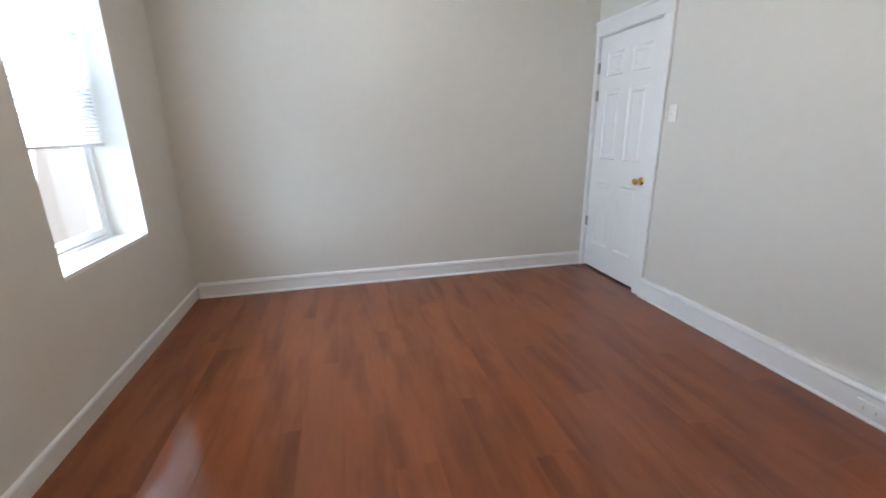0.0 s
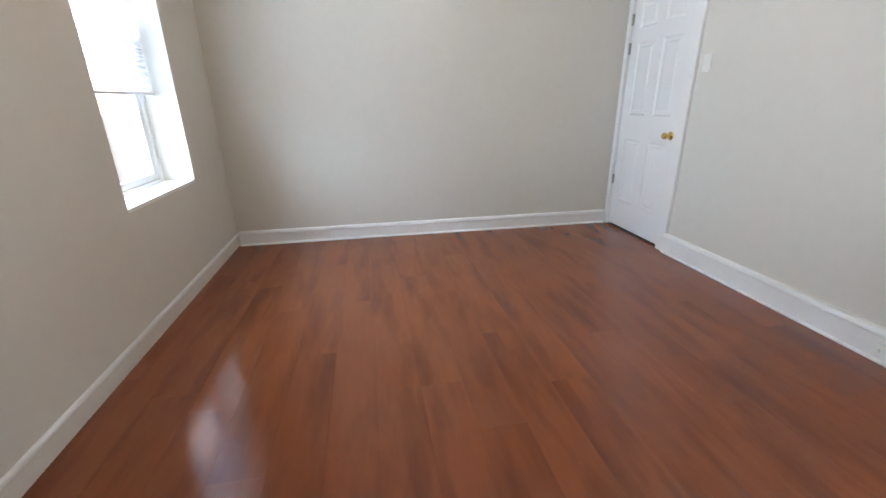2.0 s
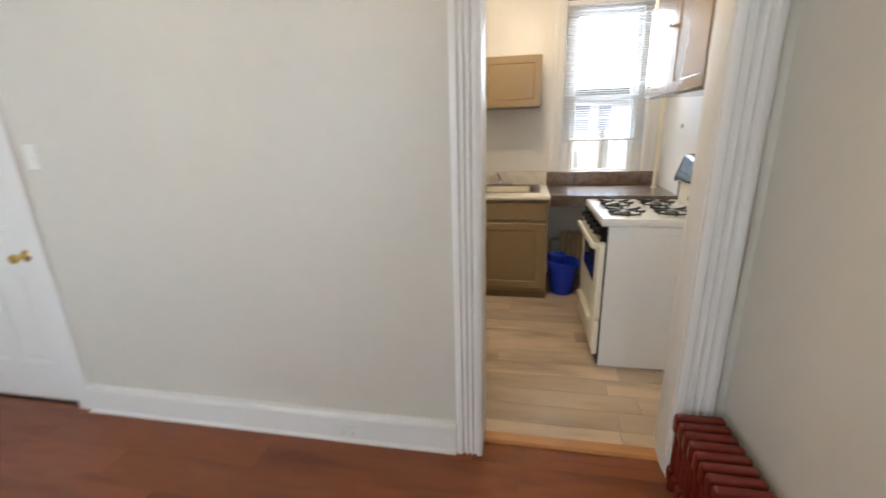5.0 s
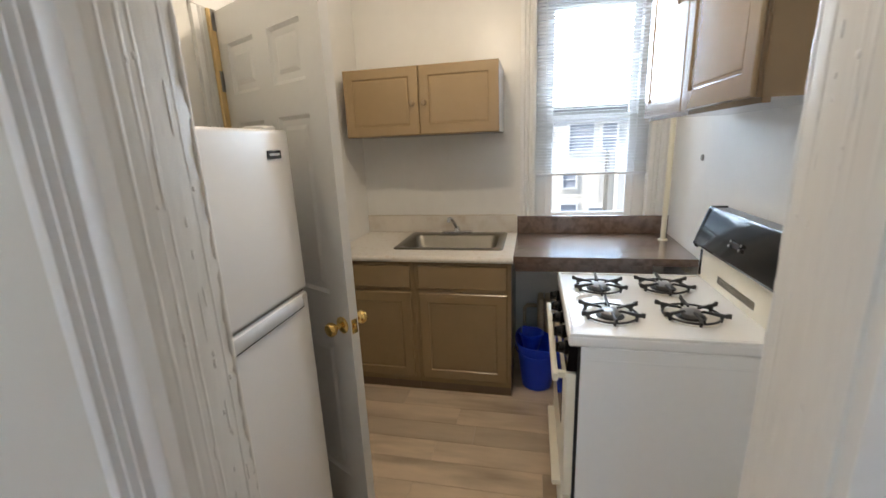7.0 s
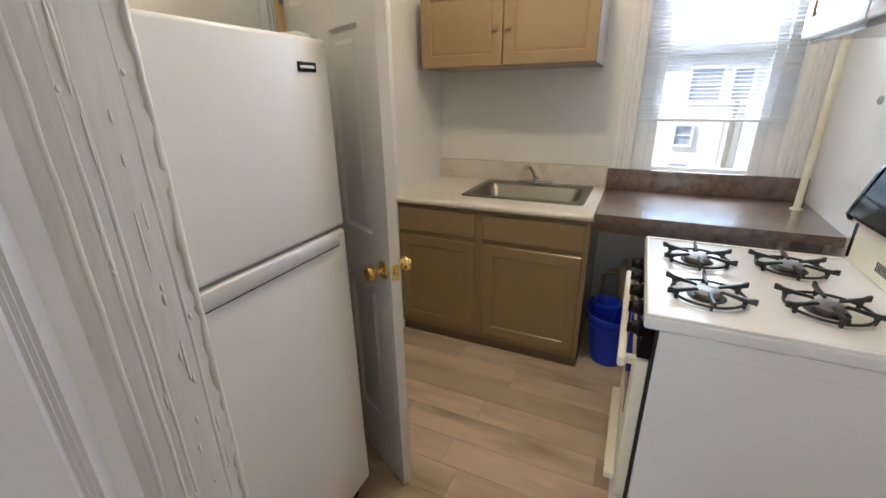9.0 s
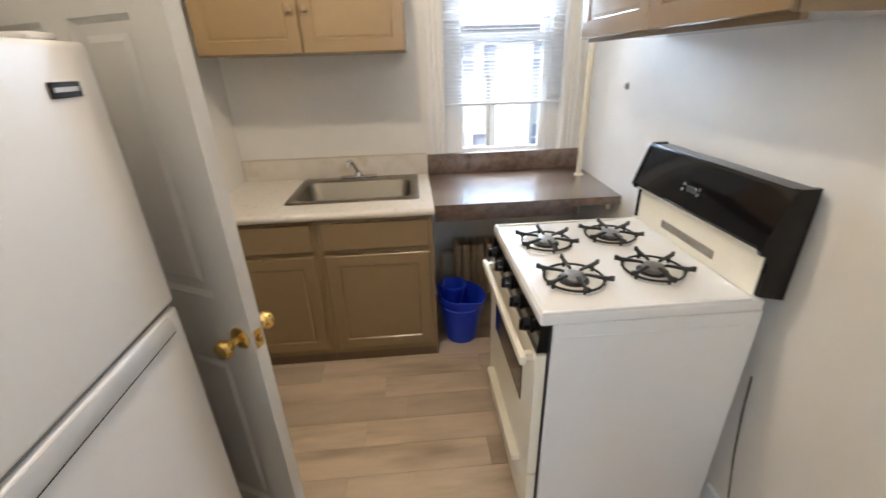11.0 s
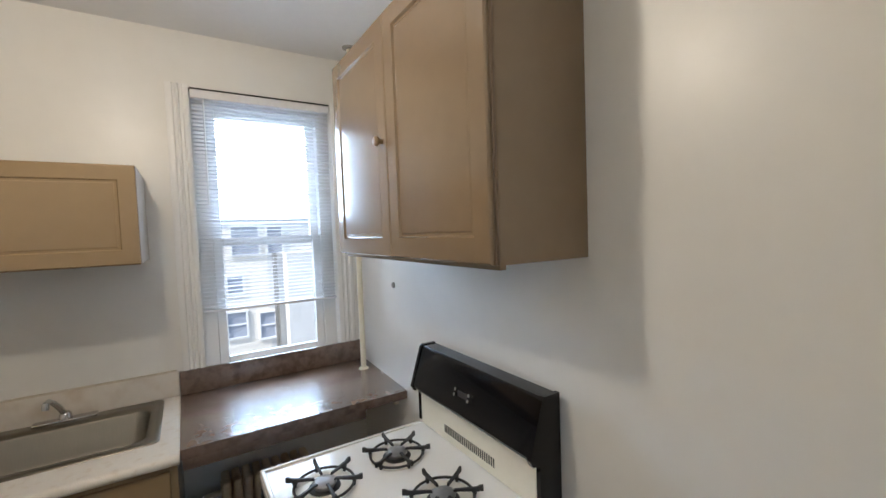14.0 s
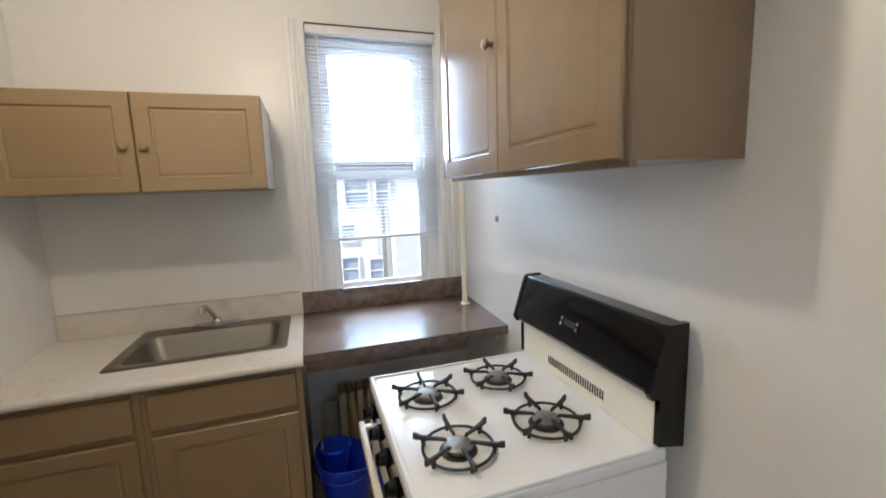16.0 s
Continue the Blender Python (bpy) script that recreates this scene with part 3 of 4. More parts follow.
bm = prism(bmesh.new(), [(KE - d, KY0 - 0.105 + a) for a, d in fluted(0.105, 0.022, 2)], 'z', 1.035, KZ1 + 0.012)
setting("window_casing_b", bm, M_TRIM, "white painted window casing", "casing")


# ---- cabinets ----
def shaker(name, parent, w, h, t, m, frame_w=0.055, material=None, label=""):
    """A framed door or drawer front: local x across, z up, front at y -t. m: pose in the thing."""
    bm = bmesh.new()
    def ring(d, y):
        return [bm.verts.new((d, y, d)), bm.verts.new((w - d, y, d)), bm.verts.new((w - d, y, h - d)), bm.verts.new((d, y, h - d))]
    loops = [ring(0, 0), ring(0, -t + 0.004), ring(0.004, -t)]
    if frame_w:
        loops += [ring(frame_w, -t), ring(frame_w + 0.005, -t + 0.007), ring(frame_w + 0.012, -t + 0.007), ring(frame_w + 0.016, -t + 0.005)]
    for a, b in zip(loops, loops[1:]):
        for i in range(4):
            bm.faces.new((a[i], a[(i + 1) % 4], b[(i + 1) % 4], b[i]))
    bm.faces.new(loops[-1])
    bm.faces.new(loops[0][::-1])
    ob = part(name, bm, material or M_TAN, parent, label, 20)
    ob.matrix_local = m
    return ob


def round_knob(parent, m, material=None):
    bm = lathe(bmesh.new(), [(0.009, 0), (0.008, 0.008), (0.009, 0.012), (0.016, 0.018), (0.017, 0.024), (0.012, 0.03), (0.004, 0.031)], m, 18)
    return part("knob", bm, material or M_KNOB, parent, "round painted knob")


# wall cabinet over the sink: faces -x
ux, uy0, uy1, uz0, uz1 = 2.225, 1.047, 2.05, 1.637, 2.055
upper = thing("wall_cabinet", "tan painted two-door wall cabinet with round knobs", "cabinet", pose(KE, uy1, uz0, 0, 0, -90))
UW, UD, UH = uy1 - uy0, KE - ux, uz1 - uz0
part("body", box((0, -UD + 0.02, 0), (UW - 0.006, 0, UH), 0.002), M_TAN, upper)
part("side_panel", box((UW - 0.006, -UD + 0.02, 0.004), (UW, 0, UH - 0.004), 0.001), M_SIDE, upper, "white side panel, greyed to carry its shade")
for i in range(2):
    d = shaker("door", upper, UW / 2 - 0.005, UH - 0.006, 0.019, Matrix.Translation((0.002 + i * (UW / 2 + 0.001), -UD + 0.0195, 0.003)), 0.06)
    round_knob(d, Matrix.Translation((UW / 2 - 0.04 if i == 0 else 0.035, -0.019, 0.19)) @ Matrix.Rotation(radians(90), 4, 'X'))

# wall cabinet over the stove: faces +y
hx0, hx1, hy, hz0, hz1 = 0.79, 1.83, 0.322, 1.652, 2.44
hood = thing("wall_cabinet", "tall tan glossy two-door wall cabinet above the stove", "cabinet", pose(hx1, 0, hz0, 0, 0, 180))
HW, HH = hx1 - hx0, hz1 - hz0
bm = prism(bmesh.new(), [(0, -hy + 0.022), (HW, -hy + 0.022), (HW, -ks(hx0)), (0, -ks(hx1))], 'z', 0, HH)
part("body", bm, M_TANGLOSS, hood)
part("underside_trim", box((0.01, -hy + 0.03, -0.012), (HW - 0.01, -hy + 0.05, 0.0)), M_TANGLOSS, hood)
# strip painted dark for the shade in the gap at the door's edge
part("gap_shade_strip", box((HW - 0.012, -hy + 0.012, 0), (HW + 0.004, -hy + 0.0218, HH), 0.002), M_TANDK, hood, "dark strip painting the gap's shade behind the door")
for i in range(2):
    d = shaker("door", hood, HW / 2 - 0.004, HH - 0.008, 0.021, Matrix.Translation((0.002 + i * HW / 2, -hy + 0.0215, 0.002)), 0.062, M_TANGLOSS)
    if i == 0:
        round_knob(d, Matrix.Translation((HW / 2 - 0.035, -0.021, 0.38)) @ Matrix.Rotation(radians(90), 4, 'X'))

# base cabinets under the sink: face -x
bx = 1.977
for i, (y0, y1) in enumerate(((1.572, KN - 0.004), (0.962, 1.57))):
    w = y1 - y0
    cab = thing("base_cabinet", "tan painted base cabinet with a drawer front over a door", "cabinet", pose(KE - 0.02, y1, 0, 0, 0, -90), "base cabinets under the sink")
    dpt = KE - 0.02 - bx
    part("body", box((0.004, -dpt + 0.02, 0.0285), (w - 0.004, 0, 0.70), 0.002), M_TAN, cab)
    for xs in (0.0, w - 0.0035):
        part("side", box((xs, -dpt + 0.0205, 0.0285), (xs + 0.0035, 0, 0.70 if (xs > 0) == (i == 0) else 0.868)), M_TAN, cab)
    # toe kick coloured darker than the cabinet to carry the shade under it
    part("toe_kick", box((0.0, -dpt + 0.012, KF), (w, -0.02, 0.028)), M_TANDK, cab, "toe kick with its recess shade painted in")
    part("face_frame", cube(cube(cube(box((0, -dpt, 0.025), (0.035, -dpt + 0.02, 0.868), 0.001), (w - 0.035, -dpt, 0.025), (w, -dpt + 0.02, 0.868), 0.001), (0.035, -dpt + 0.0005, 0.025), (w - 0.035, -dpt + 0.02, 0.1)), (0.035, -dpt + 0.0005, 0.66), (w - 0.035, -dpt + 0.02, 0.868)), M_TAN, cab)
    shaker("drawer_front", cab, w - 0.05, 0.15, 0.018, Matrix.Translation((0.025, -dpt - 0.001, 0.695)), 0.0)
    shaker("door", cab, w - 0.05, 0.60, 0.018, Matrix.Translation((0.025, -dpt - 0.001, 0.065)), 0.062)

# countertop with sink hole
sx0, sx1, sy0, sy1 = 2.105, 2.645, 1.022, 1.752
ct = thing("countertop", "cream speckled laminate countertop with a backsplash", "countertop", pose(0, 0, 0))
bm = bmesh.new()
cy0, cy1, cx0, cx1 = 0.953, KN - 0.002, 1.956, KE - 0.002
ox = [cx0, sx0 + 0.012, sx1 - 0.012, cx1]
oy = [cy0, sy0 + 0.012, sy1 - 0.012, cy1]
grid = {(i, j, k): bm.verts.new((ox[i], oy[j], (0.87, 0.91)[k])) for i in range(4) for j in range(4) for k in range(2)}
for i in range(3):
    for j in range(3):
        if (i, j) != (1, 1):
            for k in range(2):
                bm.faces.new([grid[q] for q in ((i, j, k), (i + 1, j, k), (i + 1, j + 1, k), (i, j + 1, k))])
rim = [(0, 0), (1, 0), (2, 0), (3, 0), (3, 1), (3, 2), (3, 3), (2, 3), (1, 3), (0, 3), (0, 2), (0, 1)]
for loop in (rim, [(1, 1), (2, 1), (2, 2), (1, 2)]):
    for a, b in zip(loop, loop[1:] + loop[:1]):
        bm.faces.new([grid[q] for q in ((*a, 0), (*b, 0), (*b, 1), (*a, 1))])
part("top", bm, M_LAMIN, ct)
part("nosing", cyl(bmesh.new(), (cx0, cy0, 0.89), (cx0, cy1, 0.89), 0.0195, n=16), M_LAMIN, ct, "rounded front edge")
part("backsplash", box((KE - 0.026, cy0, 0.9105), (KE - 0.003, cy1, 1.04), 0.005, 2), M_SPLASH, ct, "cream marbled backsplash")
part("caulk_line", box((KE - 0.027, cy0 + 0.01, 1.0395), (KE - 0.002, cy1, 1.044)), mat("aged_caulk", (0.60, 0.53, 0.43), 0.6), ct, "aged yellow caulk line")

# sink
sink = thing("sink", "stainless steel single-bowl drop-in sink", "sink", pose((sx0 + sx1) / 2, (sy0 + sy1) / 2, 0.911))
sw, sl = (sx1 - sx0) / 2, (sy1 - sy0) / 2


def rrect(hx, hy_, r, z, cx=0.0, k=5):
    pts = []
    for qx, qy, a0 in ((1, 1, 0), (-1, 1, 90), (-1, -1, 180), (1, -1, 270)):
        for i in range(k + 1):
            a = radians(a0 + 90 * i / k)
            pts.append((cx + qx * (hx - r) + r * math.cos(a), qy * (hy_ - r) + r * math.sin(a), z))
    return pts


bm = bmesh.new()
loops = [rrect(sw, sl, 0.03, 0.0), rrect(sw - 0.004, sl - 0.004, 0.028, 0.005), rrect(sw - 0.075, sl - 0.045, 0.06, 0.005, -0.032), rrect(sw - 0.082, sl - 0.052, 0.06, -0.004, -0.032),
         rrect(sw - 0.095, sl - 0.07, 0.065, -0.13, -0.032), rrect(sw - 0.12, sl - 0.1, 0.06, -0.16, -0.032), rrect(0.06, 0.06, 0.05, -0.166, -0.032)]
vs = [[bm.verts.new(p) for p in lp] for lp in loops]
for a, b in zip(vs, vs[1:]):
    n = len(a)
    for i in range(n):
        bm.faces.new((a[i], a[(i + 1) % n], b[(i + 1) % n], b[i]))
bm.faces.new(vs[-1])
part("bowl", bm, M_STEEL, sink, "", 50)
part("drain", lathe(bmesh.new(), [(0.045, -0.165), (0.045, -0.162), (0.036, -0.161), (0.03, -0.166)], Matrix.Translation((-0.032, 0, 0)), 24), M_CHROME, sink, "chrome drain strainer")
tap = thing("faucet", "chrome low sink faucet with a lever handle", "faucet", pose(sx1 - 0.035, 1.40, 0.917))
part("base_plate", box((-0.024, -0.115, 0), (0.024, 0.115, 0.014), 0.006, 2), M_CHROME, tap)
part("body", lathe(bmesh.new(), [(0.025, 0.012), (0.022, 0.035), (0.015, 0.045), (0.006, 0.048)], Matrix(), 20), M_CHROME, tap)
part("spout", tube(bmesh.new(), [(0, 0, 0.03), (-0.03, 0.012, 0.075), (-0.06, 0.025, 0.11), (-0.085, 0.035, 0.128), (-0.105, 0.042, 0.122)], 0.0115, 12), M_CHROME, tap)
part("aerator", cyl(bmesh.new(), (-0.1, 0.04, 0.128), (-0.108, 0.043, 0.098), 0.0135, n=14), M_CHROME, tap)

# worktop under the window
desk = thing("window_worktop", "brown stone-look laminate worktop under the window", "worktop", pose(0, 0, 0))
dy1, dx0 = 0.9515, 1.993
bm = prism(bmesh.new(), [(dx0, dy1), (dx0, ks(dx0) + 0.002), (KE - 0.003, ks(KE) + 0.002), (KE - 0.003, dy1)], 'z', 0.862, 0.905)
part("top", bm, M_STONE, desk)
part("backsplash", box((KE - 0.026, ks(KE) + 0.006, 0.9055), (KE - 0.003, dy1, 1.035), 0.004, 2), M_STONE, desk, "brown stone-look backsplash")
part("apron", box((dx0 + 0.03, ks(dx0) + 0.22, 0.805), (dx0 + 0.048, dy1 - 0.005, 0.8615)), M_STONE, desk, "brown apron rail")
part("wall_cleat", box((dx0 + 0.1, ks(dx0) + 0.004, 0.80), (KE - 0.05, ks(dx0) + 0.03, 0.8615)), M_PIPE, desk, "cream wall cleat")

# riser pipe in the corner
pipe = thing("riser_pipe", "cream painted vertical pipe rising from the worktop", "pipe", pose(2.47, 0.0, 0.9055))
part("tube", cyl(bmesh.new(), (0, 0, 0), (0, 0, H - 0.9055), 0.016, n=16), M_PIPE, pipe)
part("collar", lathe(bmesh.new(), [(0.03, 0), (0.028, 0.006), (0.017, 0.008)], Matrix(), 20), M_PIPE, pipe, "small floor collar")
part("ceiling_flange", lathe(bmesh.new(), [(0.017, H - 0.9055 - 0.012), (0.04, H - 0.9055 - 0.006), (0.042, H - 0.9055)], Matrix(), 20), M_GREYMETAL, pipe, "brown metal ceiling flange")

# ---- stove ----
X0, X1, YF, YB, TZ = 0.889, 1.577, 0.72, 0.052, 0.942
stove = thing("gas_stove", "white four-burner gas stove with a black backguard", "stove", pose(X0, YB, 0))
W, D = X1 - X0, YF - YB
part("body", box((0.006, 0.0, KF + 0.006), (W - 0.006, D - 0.041, TZ - 0.042), 0.004), M_ENAMEL, stove)
# near-black filler: the gap's shade is put in as colour
part("door_gap_shade", box((0.013, D - 0.041, KF + 0.02), (W - 0.013, D - 0.0312, TZ - 0.046)), M_DARK, stove, "dark filler painting the gap's shade behind the oven door")
bm = bmesh.new()
cube(bm, (0, 0.01, TZ - 0.042), (W, D, TZ), 0.012, 3)
part("cooktop", bm, M_ENAMEL, stove)
for lo, hi in (((0.002, 0.05), (0.016, D - 0.003)), ((W - 0.016, 0.05), (W - 0.002, D - 0.003)), ((0.012, D - 0.017), (W - 0.012, D - 0.003))):
    part("cooktop_rim", box((*lo, TZ - 0.008), (*hi, TZ + 0.006), 0.005, 3), M_ENAMEL, stove)
for sx in (0.0045, W - 0.0065):
    part("side_rib", box((sx, 0.06, TZ - 0.092), (sx + 0.002, D - 0.06, TZ - 0.086), 0.0008), M_ENAMEL, stove, "shallow pressed rib")
part("base_skirt", box((0.02, 0.02, KF), (W - 0.02, D - 0.05, KF + 0.006)), M_DARK, stove)
bm = prism(bmesh.new(), [(D - 0.031, TZ - 0.043), (D - 0.004, TZ - 0.043), (D + 0.004, TZ - 0.135), (D - 0.031, TZ - 0.135)], 'x', 0.004, W - 0.004)
part("control_panel", bm, M_BLACK, stove, "black control panel")
for i in range(5):
    x = 0.085 + i * 0.13
    m = Matrix.Translation((x, D, TZ - 0.088)) @ Matrix.Rotation(radians(-87), 4, 'X')
    k = part("control_knob", lathe(bmesh.new(), [(0.026, 0), (0.026, 0.006), (0.021, 0.010), (0.019, 0.026), (0.014, 0.029)], m, 20), M_BLACK, stove, "black burner knob")
    part("grip", box((x - 0.005, D + 0.026, TZ - 0.107), (x + 0.005, D + 0.036, TZ - 0.069), 0.003), M_BLACK, k)
part("oven_door", box((0.004, D - 0.029, 0.295), (W - 0.004, D + 0.004, TZ - 0.145), 0.006, 2), M_CREAM, stove, "cream-white oven door")
part("oven_window", box((0.13, D + 0.0045, 0.51), (W - 0.13, D + 0.0065, 0.715), 0.002), M_OVEN, stove, "dark oven window")
bm = bmesh.new()
cube(bm, (0.01, D + 0.028, TZ - 0.182), (W - 0.01, D + 0.05, TZ - 0.15), 0.008, 2)
for x in (0.03, W - 0.05):
    cube(bm, (x, D + 0.004, TZ - 0.178), (x + 0.02, D + 0.03, TZ - 0.156))
part("oven_handle", bm, M_CREAM, stove, "cream oven door handle")
part("broiler_drawer", box((0.004, D - 0.029, 0.05), (W - 0.004, D + 0.002, 0.285), 0.006, 2), M_CREAM, stove, "cream-white broiler drawer")
bm = bmesh.new()
cube(bm, (0.10, D + 0.002, 0.245), (W - 0.10, D + 0.035, 0.27), 0.006, 2)
part("drawer_handle", bm, M_CREAM, stove, "cream drawer handle")
# backguard
part("splash_panel", box((0.014, 0.012, TZ), (W - 0.014, 0.045, 1.10), 0.004), M_CREAM, stove, "cream-white lower backguard")
bm = prism(bmesh.new(), [(-0.035, 1.262), (0.022, 1.262), (0.03, 1.252), (0.078, 1.105), (0.074, 1.095), (-0.035, 1.095)], 'x', 0.012, W - 0.012)
part("backguard", bm, M_BLACK, stove, "black sloping backguard", 25)
for nm, x in (("end_cap", -0.004), ("end_cap", W - 0.012)):
    bm = prism(bmesh.new(), [(-0.036, 1.266), (0.024, 1.266), (0.034, 1.254), (0.082, 1.10), (0.072, 1.082), (0.046, 1.078), (0.046, TZ + 0.012), (-0.036, TZ - 0.005)], 'x', x, x + 0.016)
    part(nm, bm, M_BLACK, stove, "black side cap")
part("guard_lip", box((0.014, 0.02, 1.083), (W - 0.014, 0.066, 1.0945), 0.003), M_CREAM, stove, "white lip under the backguard")
for i in range(26):
    part("vent_slot", box((0.2 + i * 0.0115, 0.0448, 0.975), (0.2055 + i * 0.0115, 0.0462, 1.005)), M_DARK, stove)
# clock panel on the backguard
for x, z in ((0.305, 1.175), (0.305, 1.158), (0.385, 1.175), (0.385, 1.158)):
    y = 0.03 + (1.252 - z) * 0.048 / 0.147
    part("clock_button", cyl(bmesh.new(), (x, y - 0.002, z), (x, y + 0.008, z + 0.003), 0.006, n=12), M_CHROME, stove, "small chrome button")
bm = box((0.318, 0.058, 1.157), (0.372, 0.0635, 1.178), 0.001)
part("clock_face", bm, mat("dim_clock_face", (0.06, 0.06, 0.065), 0.2), stove, "dim clock face")
# burners and grates
for bxp, byp in ((1.07, 0.562), (1.095, 0.287), (1.362, 0.56), (1.39, 0.296)):
    px, py = bxp - X0, byp - YB
    c = Matrix.Translation((px, py, TZ))
    bw = part("burner_bowl", lathe(bmesh.new(), [(0.093, 0.0005), (0.091, 0.003), (0.084, 0.003), (0.07, 0.0012), (0.05, 0.001), (0.02, 0.001)], c, 36), M_BOWL, stove, "pale enamel drip bowl")
    part("burner_well", lathe(bmesh.new(), [(0.05, 0.0016), (0.049, 0.0022), (0.02, 0.0022)], c, 28), M_DARK, bw, "dark opening round the burner")
    part("burner_cap", lathe(bmesh.new(), [(0.03, 0.002), (0.03, 0.012), (0.038, 0.014), (0.038, 0.019), (0.028, 0.024), (0.008, 0.025)], c, 24), M_BURN, bw, "grey burner head")
    bm = bmesh.new()
    ring = [(px + 0.092 * math.cos(a), py + 0.092 * math.sin(a), TZ + 0.012) for a in (2 * math.pi * i / 36 for i in range(37))]
    tube(bm, ring, 0.0042, 8)
    for i in range(6):
        a = radians(60 * i)
        g = bmesh.new()
        prism(g, [(0.030, 0.022), (0.034, 0.029), (0.100, 0.031), (0.112, 0.036), (0.120, 0.036), (0.120, 0.020), (0.100, 0.019), (0.096, 0.0), (0.088, 0.0), (0.088, 0.019), (0.05, 0.022)], 'y', -0.0036, 0.0036)
        bmesh.ops.transform(g, matrix=Matrix.Translation((px, py, TZ + 0.0015)) @ Matrix.Rotation(a, 4, 'Z'), verts=g.verts)
        tm = bpy.data.meshes.new("tmp")
        g.to_mesh(tm)
        g.free()
        bm.from_mesh(tm)
        bpy.data.meshes.remove(tm)
    part("grate", bm, M_IRON, stove, "black cast-iron grate")

# power cord beside the stove
cord = tagged(new("power_cord", mesh_of("power_cord", tube(bmesh.new(), [(0.884, 0.03, 0.66), (0.868, 0.035, 0.52), (0.84, 0.04, 0.36), (0.795, 0.05, 0.2), (0.745, 0.08, 0.06), (0.70, 0.13, KF + 0.004), (0.75, 0.22, KF + 0.004)], 0.003, 8), M_CORD, 60)), "thin dark cord hanging behind the stove", "cord")

# ---- refrigerator ----
fr = thing("refrigerator", "white top-freezer refrigerator beside the open door", "refrigerator", pose(0.147, 1.5855, 0, 0, 0, 0.85))
FW, FH, FD = 0.642, 1.635, 0.50
part("body", box((0, 0.07, 0.0), (FW, FD, FH - 0.008), 0.006), M_FRIDGE, fr)
part("freezer_door", box((0, 0.0, 1.119), (FW, 0.066, FH), 0.012, 3), M_FRIDGE, fr, "white freezer door")
part("fridge_door", box((0, 0.0, 0.07), (FW, 0.066, 1.108), 0.012, 3), M_FRIDGE, fr, "white refrigerator door")
part("kick_grille", box((0.02, 0.05, KF), (FW - 0.02, 0.09, 0.066)), M_DARK, fr, "dark kick grille")
part("gasket", box((0.006, 0.012, 1.1085), (FW - 0.006, 0.07, 1.1185)), M_GREYMETAL, fr, "grey door gasket")
bm = prism(bmesh.new(), [(-0.001, 1.104), (-0.004, 1.101), (-0.010, 1.074), (-0.009, 1.068), (-0.001, 1.068)], 'x', 0.03, FW - 0.045)
part("pull_strip", bm, M_SILVER, fr, "silver recessed pull strip")
# thin dark box draws the shade line below the pull strip
part("pull_shade_line", box((0.09, -0.0085, 1.0645), (FW - 0.045, -0.0015, 1.0678)), M_DARK, fr, "dark line painting the shade under the pull strip")
part("name_plate", box((FW - 0.122, -0.003, 1.551), (FW - 0.054, 0.0005, 1.575), 0.001), M_BLACK, fr, "small black name plate")
part("plate_mark", box((FW - 0.114, -0.0036, 1.560), (FW - 0.062, -0.003, 1.567)), M_SILVER, fr, "silver bar on the plate")
part("top_hinge", box((FW - 0.09, 0.02, FH), (FW - 0.03, 0.09, FH + 0.012), 0.004), M_FRIDGE, fr, "white hinge cover")


# ---- radiators ----
def radiator(root, n, pitch, depth, h, cols, material):
    """Cast-iron sections in a row along x, columns along y."""
    r = depth / cols / 2
    for i in range(n):
        bm = bmesh.new()
        x = (i + 0.5) * pitch
        for c in range(cols):
            y = (c + 0.5) * 2 * r
            cyl(bm, (x, y, 0.06), (x, y, h - 0.04), r * 0.62, n=10)
        for z0, z1 in ((0.05, 0.11), (h - 0.085, h)):
            cube(bm, (x - pitch * 0.40, 0.004, z0), (x + pitch * 0.40, depth - 0.004, z1), 0.016, 3)
        cyl(bm, (x - pitch / 2, depth / 2, h - 0.045), (x + pitch / 2, depth / 2, h - 0.045), 0.022, n=12)
        cyl(bm, (x - pitch / 2, depth / 2, 0.08), (x + pitch / 2, depth / 2, 0.08), 0.022, n=12)
        if i in (0, n - 1):
            for y in (0.03, depth - 0.03):
                cyl(bm, (x, y, 0), (x, y, 0.07), 0.02, 0.013, n=10)
        part("section", bm, material, root)


rad1 = thing("cast_iron_radiator", "low oxblood-red cast-iron radiator against the wall", "radiator", pose(-0.06 - 13 * 0.05, 0.382, 0))
radiator(rad1, 13, 0.05, 0.19, 0.365, 3, M_RED)
rad2 = thing("cast_iron_radiator", "beige cast-iron radiator under the window worktop", "radiator", pose(2.645, 0.33, KF, 0, 0, 90))
radiator(rad2, 9, 0.052, 0.16, 0.49, 2, M_BEIGE)
part("supply_pipe", tube(bmesh.new(), [(0.47, 0.08, 0.41), (0.54, 0.08, 0.41), (0.56, 0.08, 0.39), (0.56, 0.08, 0.0)], 0.014, 10), M_BEIGE, rad2, "beige supply pipe")

# ---- mop bucket ----
bk = thing("mop_bucket", "blue plastic mop bucket with a wringer cup in its rim", "bucket", pose(2.16, 0.80, KF) @ Matrix.Scale(1.1, 4))
bm = lathe(bmesh.new(), [(0.005, 0.008), (0.082, 0.0), (0.088, 0.004), (0.122, 0.27), (0.130, 0.272), (0.131, 0.292), (0.126, 0.294), (0.118, 0.27), (0.084, 0.014), (0.004, 0.014)], Matrix(), 40)
